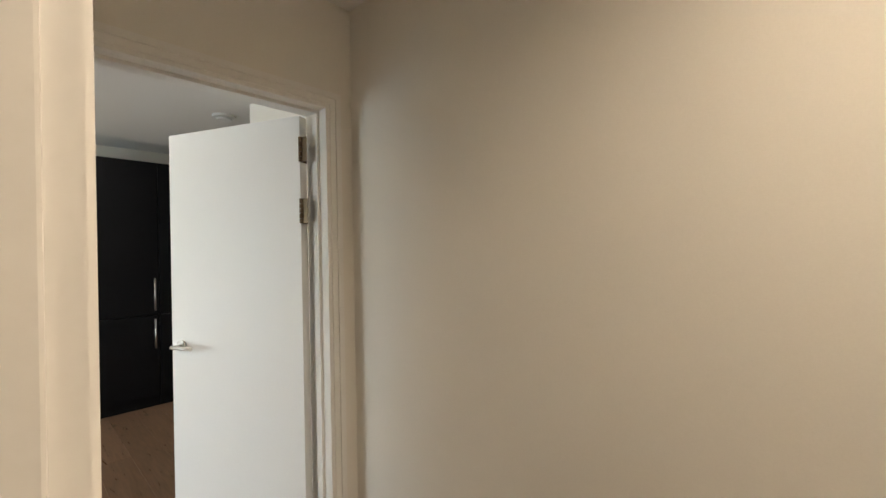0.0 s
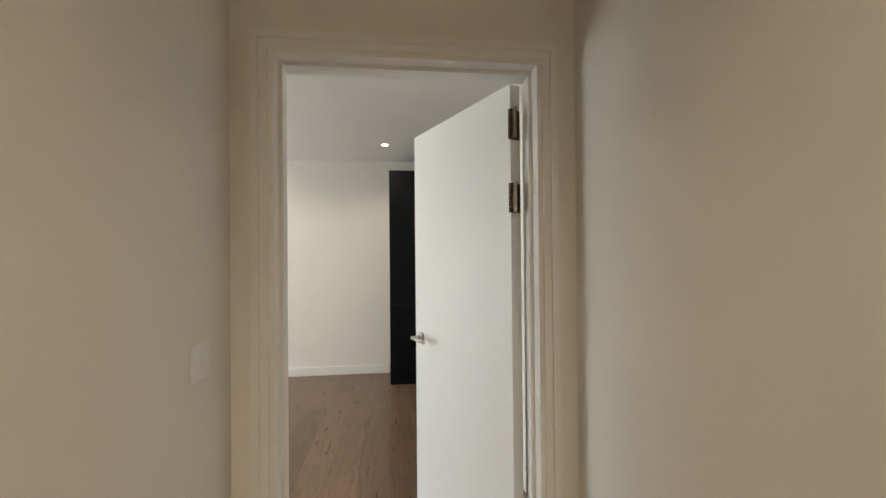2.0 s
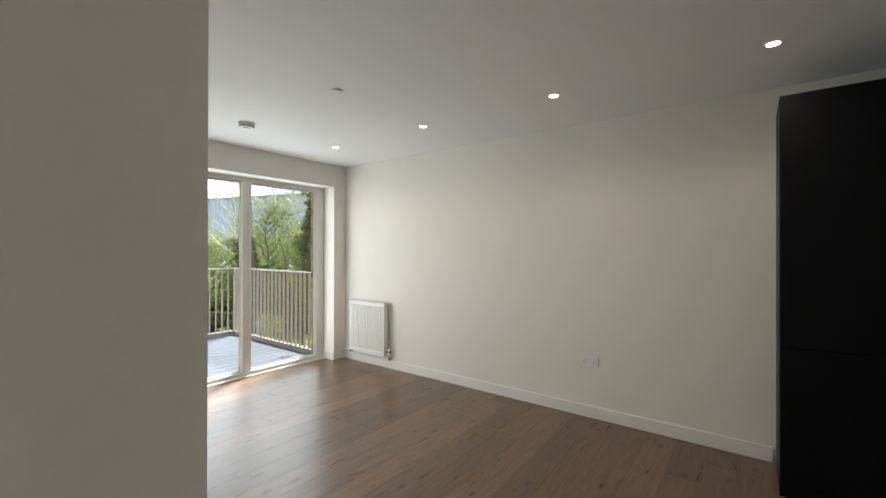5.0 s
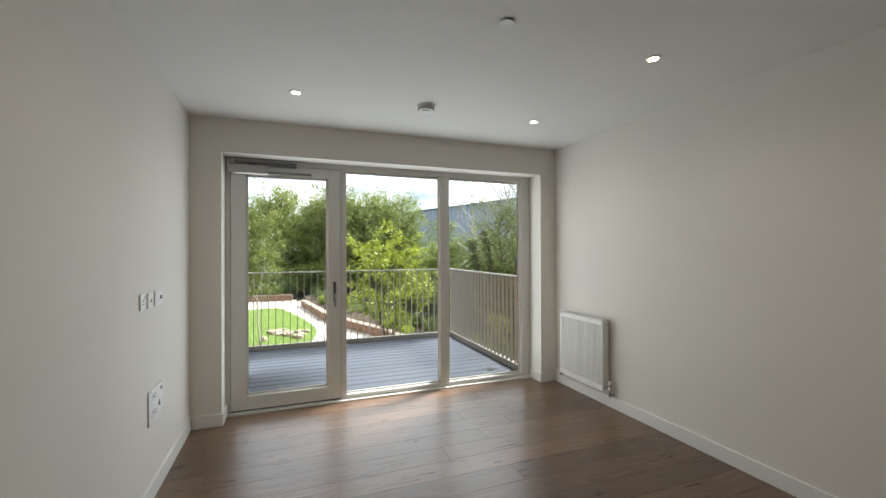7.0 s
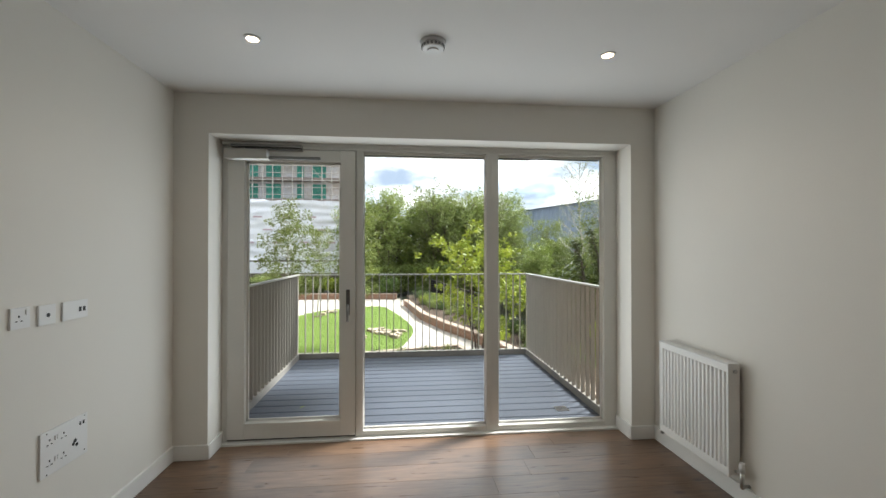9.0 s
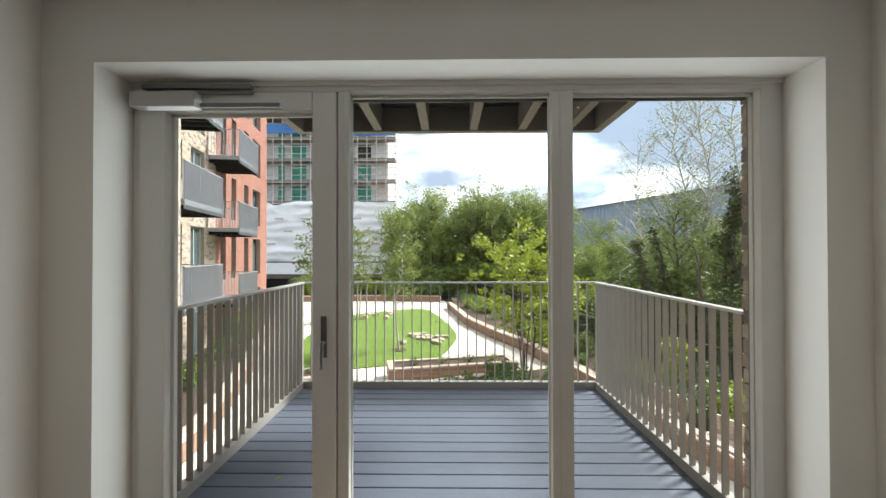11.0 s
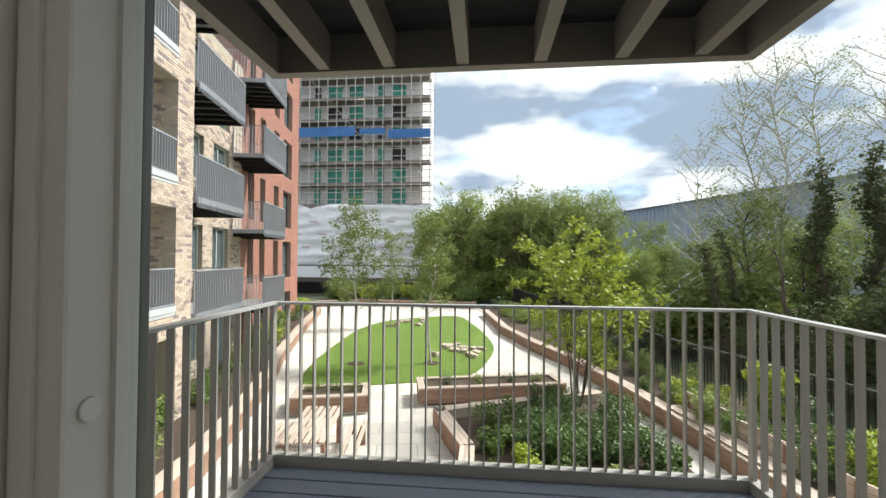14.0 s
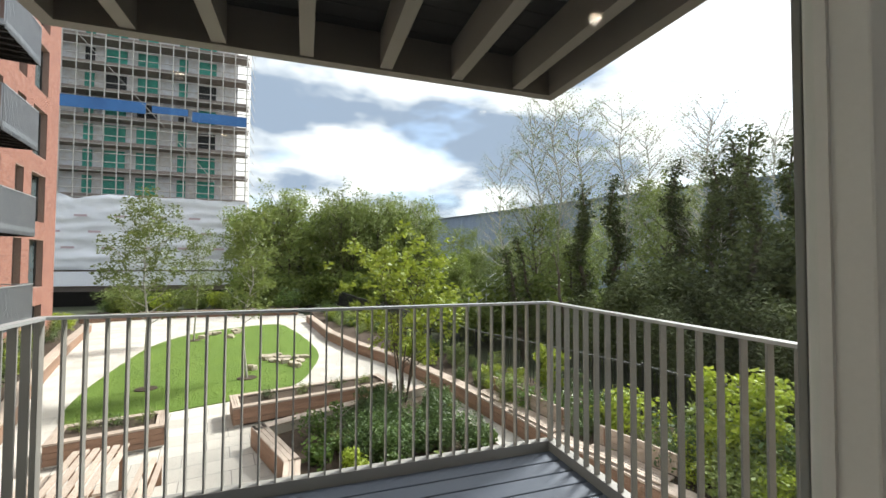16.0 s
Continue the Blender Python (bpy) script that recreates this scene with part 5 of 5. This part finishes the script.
for f in ((0, 1, 2, 3), (3, 2, 4, 5), (0, 3, 5), (1, 4, 2), (0, 5, 4, 1)):
    bm.faces.new([vs[i] for i in f])
done("roof", bm, SHED_ROOF, shed)

tower = empty("scaffolded_tower", pose(-5.7, 55, 0), "tower block under construction wrapped in scaffolding", "building", kind="structure")
TX0, TTOP, FL = -30.0, 47.0, 2.95
box("wall", TX0, -1.2, 1.6, 14, 5.0, TTOP, TOWER_WALL, tower)
nfl = int((TTOP - 8.6) / FL)
boxes("slab", [(TX0 - 0.5, 0.1, -0.6, 1.59, 8.6 + k * FL - 0.28, 8.6 + k * FL) for k in range(nfl + 1)] + [(TX0, -0.2, -0.5, 1.59, 7.1, 7.3)], TOWER_SLAB, tower)
rng = random.Random(31)
for k in range(nfl):
    z = 8.6 + k * FL
    for j in range(9):
        x = -3.6 - j * 3.1
        w = 2.0 if j % 3 != 1 else 0.9
        boxes("window", [(x - w, x, 1.5, 1.58, z + 0.35, z + 2.35)], TEAL if rng.random() < 0.75 else DARK, tower)
boxes("net", [(-18.5, -10.2, -0.78, -0.74, 17.9, 19.2), (-9.6, -6.0, -0.8, -0.76, 18.1, 18.9), (-5.6, 0.2, -0.78, -0.74, 17.5, 18.7)], BLUE_NET, tower)
bm = bmesh.new()
for j in range(24):
    x = 0.15 - j * 1.3
    add_tube(bm, (x, -0.7, 5.0), (x, -0.7, TTOP), 0.07, sides=5, cap=False)
for k in range(nfl * 3):
    z = 8.2 + k * FL / 3
    add_tube(bm, (TX0, -0.72, z), (0.5, -0.72, z), 0.055, sides=5, cap=False)
for k in range(nfl):
    x = -1.3 - (k * 2.6) % 20
    add_tube(bm, (x, -0.76, 8.6 + k * FL), (x - 2.6, -0.76, 8.6 + (k + 1) * FL), 0.04, sides=5, cap=False)
for k in range(nfl * 2):
    add_tube(bm, (0.3, -0.7, 8.5 + k * FL / 2), (0.3, 6.0, 8.5 + k * FL / 2), 0.04, sides=5, cap=False)
tagged(done("scaffold_pole", bm, SCAFFOLD, tower), kind="stuff")

wrap = empty("sheeted_podium", pose(0, 47, 0), "low block wrapped in wrinkled white plastic sheeting", "building", kind="structure")
bm = bmesh.new()
nx, nz = 90, 30
grid = []
for i in range(nx + 1):
    x = -24 + 19.6 * i / nx
    top = 7.5 + 0.6 * math.sin(x * 1.1) * (0.5 + 0.5 * noise.noise((x * 0.6, 0, 0))) - 0.5 * noise.noise((x * 0.35, 3, 0))
    col = []
    for j in range(nz + 1):
        z = 0.4 + (top - 0.4) * j / nz
        col.append(bm.verts.new((x, 0.28 * noise.noise((x * 0.3, 7, z * 1.6)) + 0.15 * noise.noise((x * 0.9, 1, z * 4.0)), z)))
    grid.append(col)
for i in range(nx):
    for j in range(nz):
        bm.faces.new((grid[i][j], grid[i + 1][j], grid[i + 1][j + 1], grid[i][j + 1])).smooth = True
done("sheet", bm, SHEET, wrap)
box("core", -24, -4.6, 0.6, 5, GZ, 6.3, TOWER_SLAB, wrap)
boxes("lower_sheet", [(-24, -4.4, -0.2, -0.15, -1.1, 0.25)], SHEET, wrap)
boxes("print_bar", [(-22 + (k % 6) * 3.1 + (k // 6) * 1.1, -21 + (k % 6) * 3.1 + (k // 6) * 1.1, -0.36, -0.35, 5.4 - (k // 6) * 1.5, 5.6 - (k // 6) * 1.5) for k in range(18)], SHEET_MARK, wrap)
boxes("hoarding", [(-24, -4.0, -0.5, -0.4, GZ - 0.1, -1.6)], SOFFIT, wrap)

# ---- buff brick apartment house ----
HX, HY, HA = -5.62, 8.9, 10.5
HM = pose(HX, HY, 0, 0, 0, HA)
buff = empty("buff_brick_house", HM, "buff brick apartment house with recessed balconies", "house", kind="structure")
ST = 3.05
U0, U1 = -7.6, 0.72
LEVELS = [-1, 0, 1, 2]
LOG = (-2.68, 0.0)
OPEN = []  # openings (u0, u1, z0, z1)
for k in LEVELS:
    OPEN.append((*LOG, 0.22 + k * ST, 2.55 + k * ST))
    OPEN.append((-5.6, -3.58, 0.5 + k * ST, 2.62 + k * ST))


def backing(name, u0, u1, z0, z1, openings, mat, parent, x0=-0.3, x1=-0.012):
    """The wall behind the brick faces, in strips round its openings."""
    us = sorted({u0, u1, *[o[0] for o in openings], *[o[1] for o in openings]})
    rows = []
    for a, b in zip(us, us[1:]):
        zs = [z0]
        for o in sorted(openings, key=lambda o: o[2]):
            if o[0] < b - 1e-6 and o[1] > a + 1e-6:
                zs += [o[2], o[3]]
        zs.append(z1)
        rows += [(x0, x1, a, b, zs[i], zs[i + 1]) for i in range(0, len(zs), 2) if zs[i + 1] - zs[i] > 0.01]
    return boxes(name, rows, mat, parent)


HZ0, HZ1 = GZ - 0.1, 9.3
backing("wall", U0, U1, HZ0, HZ1, OPEN, MORTAR, buff)
boxes("end_wall", [(-2.0, -0.3, U1 - 0.25, U1, HZ0, HZ1), (-8.0, -0.3, U0, U0 + 0.25, HZ0, HZ1), (-8.0, -7.8, U0, 7.6, HZ0, HZ1)], MORTAR, buff)
boxes("loggia_wall", [(-2.1, -1.95, LOG[0] - 0.2, LOG[1] + 0.2, HZ0, HZ1)], MORTAR, buff)
boxes("loggia_side", [(-1.95, -0.3, LOG[0] - 0.2, LOG[0] - 0.012, HZ0, HZ1), (-1.95, -0.3, LOG[1] + 0.012, LOG[1] + 0.2, HZ0, HZ1)], MORTAR, buff)
boxes("slab", [(-1.95, 0.012, LOG[0], LOG[1], 0.02 + k * ST, 0.2 + k * ST) for k in LEVELS], SILL_STONE, buff)
boxes("loggia_ceiling", [(-1.95, -0.02, LOG[0], LOG[1], 2.56 + k * ST, 2.7 + k * ST) for k in LEVELS], CONCRETE, buff)
for k in LEVELS:
    z = k * ST
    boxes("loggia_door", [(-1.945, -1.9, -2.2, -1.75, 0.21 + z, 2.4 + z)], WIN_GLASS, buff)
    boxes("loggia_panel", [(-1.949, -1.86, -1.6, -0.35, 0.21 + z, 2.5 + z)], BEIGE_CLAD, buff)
    boxes("slab_edge", [(-0.02, 0.035, LOG[0] + 0.005, LOG[1] - 0.005, 0.1 + z, 0.24 + z)], SILL_STONE, buff)
    if k >= 0:
        bm = bmesh.new()
        add_box(bm, -0.06, 0.0, LOG[0] + 0.01, LOG[1] - 0.01, 1.1 + z, 1.13 + z)
        add_box(bm, -0.05, -0.01, LOG[0] + 0.01, LOG[1] - 0.01, 0.26 + z, 0.29 + z)
        for j in range(25):
            u = LOG[0] + 0.06 + j * (LOG[1] - LOG[0] - 0.12) / 24
            add_box(bm, -0.055, -0.005, u - 0.006, u + 0.006, 0.24 + z, 1.1 + z)
        tagged(done("loggia_railing", bm, BALC_GREY, buff), "grey metal balcony railing")
    # window with frame, panes, blind and sill
    boxes("window_frame", [(-0.26, -0.19, -5.6, -5.52, 0.5 + z, 2.62 + z), (-0.26, -0.19, -3.66, -3.58, 0.5 + z, 2.62 + z), (-0.26, -0.19, -4.66, -4.56, 0.5 + z, 2.62 + z), (-0.26, -0.19, -5.52, -3.66, 0.5 + z, 0.58 + z), (-0.26, -0.19, -5.52, -3.66, 1.0 + z, 1.1 + z), (-0.26, -0.19, -5.52, -3.66, 2.24 + z, 2.62 + z)], WIN_FRAME, buff)
    box("window_pane", -0.235, -0.225, -5.52, -3.66, 0.58 + z, 2.24 + z, GLASS, buff)
    boxes("blind", [(-0.29, -0.275, -5.52, -3.66, 0.6 + z + j * 0.055, 0.632 + z + j * 0.055) for j in range(30)], BLIND, buff)
    # dark sheet added for the shade of the room; no second glass here
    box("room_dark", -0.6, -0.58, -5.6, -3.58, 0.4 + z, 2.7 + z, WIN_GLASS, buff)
    box("sill", -0.19, 0.05, -5.62, -3.56, 0.44 + z, 0.5 + z, SILL_STONE, buff)

# recessed bay with flush grey balconies
BAY = [(3.55, 4.4, 0.95 + k * ST, 2.45 + k * ST) for k in LEVELS] + [(5.1, 6.4, 0.1 + k * ST, 2.45 + k * ST) for k in LEVELS]
backing("bay_wall", U1, 7.6, HZ0, HZ1, BAY, MORTAR, buff, -1.8, -1.512)
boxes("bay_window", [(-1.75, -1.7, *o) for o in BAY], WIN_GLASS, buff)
for o in BAY:
    boxes("bay_frame", [(-1.72, -1.65, o[0], o[0] + 0.06, o[2], o[3]), (-1.72, -1.65, o[1] - 0.06, o[1], o[2], o[3]), (-1.72, -1.65, o[0], o[1], o[3] - 0.06, o[3]), (-1.72, -1.65, (o[0] + o[1]) / 2 - 0.03, (o[0] + o[1]) / 2 + 0.03, o[2], o[3])], WIN_FRAME, buff)


def grey_balcony(u0, u1, x0, x1, z, label):
    ob = empty("grey_balcony", HM, label, "balcony", "projecting grey balconies")
    box("floor_plate", x0, x1 - 0.01, u0, u1, z - 0.28, z - 0.12, BALC_GREY, ob)
    boxes("under_joist", [(x0, x1 - 0.02, u0 + 0.1 + j * (u1 - u0 - 0.3) / 5, u0 + 0.2 + j * (u1 - u0 - 0.3) / 5, z - 0.42, z - 0.282) for j in range(6)], SOFFIT, ob)
    bm = bmesh.new()
    for j in range(30):
        u = u0 + 0.03 + j * (u1 - u0 - 0.06) / 29
        add_box(bm, x1 - 0.045, x1 + 0.005, u - 0.008, u + 0.008, z - 0.4, z + 0.97)
    for s in (u0, u1):
        for j in range(14):
            x = x0 + 0.05 + j * (x1 - x0 - 0.1) / 13
            add_box(bm, x - 0.006, x + 0.006, s - 0.02, s + 0.02, z - 0.2, z + 0.97)
    tagged(done("bar", bm, BALC_GREY, ob), kind="stuff")
    boxes("handrail", [(x1 - 0.05, x1 + 0.01, u0, u1, z + 0.971, z + 1.0), (x0, x1 - 0.05, u0 - 0.02, u0 + 0.02, z + 0.971, z + 1.0), (x0, x1 - 0.05, u1 - 0.02, u1 + 0.02, z + 0.971, z + 1.0)], BALC_GREY, ob)
    return ob


for k in range(0, 4):
    grey_balcony(0.95, 3.95, -1.5, 0.02, 0.15 + (k - 0) * ST - 0.12, "grey metal balcony with closely set flat bars")

# ---- red brick block ----
red = empty("red_brick_house", HM, "red brick apartment block with deep windows", "house", kind="structure")
RU0, RU1, RXF = 7.6, 18.0, -1.9
RED_OPEN = []
for k in range(-1, 8):
    for u, w in ((9.35, 0.75), (10.9, 0.75), (13.0, 0.85), (14.7, 1.7)):
        RED_OPEN.append((u, u + w, 0.55 + (k - 0.15) * ST, 2.75 + (k - 0.15) * ST))
RZ_TOP = 24.0
backing("wall", RU0, RU1, HZ0, RZ_TOP, RED_OPEN, RED_MORTAR, red, RXF - 0.4, RXF - 0.012)
boxes("end_wall", [(-9.0, RXF - 0.4, RU1 - 0.3, RU1, HZ0, RZ_TOP), (-9.0, RXF - 0.4, RU0, RU0 + 0.3, HZ0, RZ_TOP)], RED_MORTAR, red)
boxes("window", [(RXF - 0.34, RXF - 0.3, *o) for o in RED_OPEN], WIN_GLASS, red)
boxes("window_frame", [(RXF - 0.3, RXF - 0.24, o[0] + f * (o[1] - o[0] - 0.07), o[0] + f * (o[1] - o[0] - 0.07) + 0.07, o[2], o[3]) for o in RED_OPEN for f in (0, 0.5, 1)], BEIGE_CLAD, red)
for k in range(0, 5):
    grey_balcony(6.75, 9.5, -1.9, -0.25, -0.45 + k * ST, "grey metal balcony on the red brick block")

# ---- bricks ----
def brick_rows(u0, u1, z0, z1, openings, length=0.215, height=0.065, joint=0.01):
    rows, r, z = [], 0, z0
    while z < z1:
        u = u0 - (length + joint) * (0.5 if r % 2 else 0)
        while u < u1:
            a, b = max(u, u0), min(u + length, u1)
            for o in openings:
                if o[2] - 0.02 < z + height / 2 < o[3] + 0.02:
                    if a < o[0] < b:
                        b = o[0]
                    elif a < o[1] < b:
                        a = o[1]
                    elif o[0] <= a and b <= o[1]:
                        b = a
            if b - a > 0.03:
                rows.append((a, b, z, z + height))
            u += length + joint
        z += height + joint
        r += 1
    return rows


def lay_bricks(parent, rows, mat, place, near=lambda a, b, z: False):
    """place: the matrix from (along, out, up) to the parent's space."""
    bm = bmesh.new()
    g = random.Random(3)
    unit = bmesh.new()
    add_box(unit, 0, 0.215, -0.03, 0, 0, 0.065)
    bmesh.ops.bevel(unit, geom=[e for e in unit.edges if e.verts[0].co.y > -0.001 and e.verts[1].co.y > -0.001], offset=0.004, segments=1, affect="EDGES")
    me = bpy.data.meshes.new("brick")
    unit.to_mesh(me)
    unit.free()
    me.materials.append(mat)
    singles = 0
    for a, b, z0, z1 in rows:
        out = g.uniform(-0.003, 0.003)
        if near(a, b, z0) and b - a > 0.2 and singles < 290:
            singles += 1
            ob = new("brick", me)
            ob.parent = parent
            ob.matrix_basis = place @ Matrix.Translation((a, out, z0)) @ Matrix.Diagonal(((b - a) / 0.215, 1, 1, 1))
        else:
            add_box(bm, a, b, -0.03, out, z0, z1, place)
    tagged(done("brickwork", bm, mat, parent), kind="stuff")


FACE = Matrix(((0, 1, 0, 0), (1, 0, 0, 0), (0, 0, 1, 0), (0, 0, 0, 1)))  # along -> y, out -> x
lay_bricks(buff, brick_rows(U0 + 1.6, U1, GZ, 7.6, OPEN), TAN_BRICK, FACE, lambda a, b, z: -4.4 < a < -2.6 and -0.6 < z < 2.7)
# loggia cheeks and back, and window reveals
for k in (0, 1, 2):
    z = 0.22 + k * ST
    lay_bricks(buff, brick_rows(-1.95, 0.0, z, z + 2.33, []), TAN_BRICK, Matrix(((1, 0, 0, 0), (0, -1, 0, LOG[1] + 0.002), (0, 0, 1, 0), (0, 0, 0, 1))))
    lay_bricks(buff, brick_rows(LOG[0], LOG[1], z, z + 2.33, []), TAN_BRICK, Matrix.Translation((-1.938, 0, 0)) @ FACE)
for k in (-1, 0, 1, 2):
    z = 0.5 + k * ST
    lay_bricks(buff, brick_rows(-0.2, 0.0, z, z + 2.1, []), TAN_BRICK, Matrix(((1, 0, 0, 0), (0, -1, 0, -3.582), (0, 0, 1, 0), (0, 0, 0, 1))))
lay_bricks(buff, brick_rows(-1.5, 0.0, GZ, 7.6, []), TAN_BRICK, Matrix(((1, 0, 0, 0), (0, 1, 0, U1 + 0.012), (0, 0, 1, 0), (0, 0, 0, 1))))
lay_bricks(buff, brick_rows(U1, 7.6, GZ, 9.0, BAY), TAN_BRICK, Matrix.Translation((-1.5, 0, 0)) @ FACE)
lay_bricks(red, brick_rows(RU0, RU1, GZ, 16.0, RED_OPEN), RED_BRICK, Matrix.Translation((RXF, 0, 0)) @ FACE)
# brick jambs beside the balcony window
lay_bricks(outer, brick_rows(0.345, 0.452, 0.0, 2.2, [], 0.1025), TAN_BRICK, Matrix(((0, -1, 0, 3.223), (1, 0, 0, 0), (0, 0, 1, 0), (0, 0, 0, 1))))
lay_bricks(outer, brick_rows(0.345, 0.452, 0.0, 2.2, [], 0.1025), TAN_BRICK, Matrix(((0, 1, 0, 0.202), (1, 0, 0, 0), (0, 0, 1, 0), (0, 0, 0, 1))))
lay_bricks(outer, brick_rows(3.235, 4.2, -0.2, 2.9, []), TAN_BRICK, Matrix(((1, 0, 0, 0), (0, 1, 0, 0.452), (0, 0, 1, 0), (0, 0, 0, 1))))
lay_bricks(outer, brick_rows(-0.6, 0.19, -0.2, 2.9, []), TAN_BRICK, Matrix(((1, 0, 0, 0), (0, 1, 0, 0.452), (0, 0, 1, 0), (0, 0, 0, 1))))

# ---- paving slabs ----
unit = bmesh.new()
add_box(unit, 0, 0.892, 0, 0.592, -0.03, 0.0)
bmesh.ops.bevel(unit, geom=[e for e in unit.edges if e.verts[0].co.z > -0.001 and e.verts[1].co.z > -0.001], offset=0.005, segments=1, affect="EDGES")
slab_mesh = bpy.data.meshes.new("paving_slab")
unit.to_mesh(slab_mesh)
unit.free()
slab_mesh.materials.append(PAVING)
bm = bmesh.new()
singles = 0
turn = Matrix.Rotation(radians(10.5), 4, "Z")
for j in range(60):
    for i in range(-22, 18):
        p = turn @ Vector((i * 0.9 + (0.45 if j % 2 else 0), 2.5 + j * 0.6, 0))
        c = p + turn @ Vector((0.45, 0.3, 0))
        if not inside(c.x, c.y, GARDEN) or inside(c.x, c.y, LAWN) and all(inside(c.x + dx, c.y + dy, LAWN) for dx in (-0.6, 0.6) for dy in (-0.5, 0.5)):
            continue
        m = Matrix.Translation((p.x, p.y, GZ - 0.0115)) @ turn
        if -4.5 < c.x < 6.5 and 7.4 < c.y < 14.5 and singles < 200:
            singles += 1
            s = new("paving_slab", slab_mesh)
            s.parent, s.matrix_basis = pavement, m
        else:
            add_box(bm, 0, 0.892, 0, 0.592, -0.03, 0.0, m)
tagged(done("paving", bm, PAVING, pavement), kind="stuff")

# ---- floor planks, last ----
PW, PL = 0.19, 1.9
bm = bmesh.new()
add_box(bm, 0, PL - 0.0008, 0, PW - 0.0008, -0.015, 0.0)
bmesh.ops.bevel(bm, geom=[e for e in bm.edges if e.verts[0].co.z > -0.001 and e.verts[1].co.z > -0.001], offset=0.0008, segments=1, affect="EDGES")
plank_mesh = bpy.data.meshes.new("plank")
bm.to_mesh(plank_mesh)
bm.free()
plank_mesh.materials.append(OAK)
row, y = 0, 0.17 - PW
rng = random.Random(5)
while y > SOUTH - PW:
    x = -rng.uniform(0.1, 1.8)
    if HS - PW < y < HN:
        x = HALL_W - rng.uniform(0.1, 1.8)
    while x < RX:
        x0, x1 = max(x, HALL_W if HS - PW < y < HN else -0.13), min(x + PL, RX)
        if x1 - x0 > 0.02:
            p = new("plank", plank_mesh)
            p.parent = floor
            p.location, p.scale = (x0, y, -0.0005), ((x1 - x0) / PL, 1, 1)
        x += PL
    y -= PW
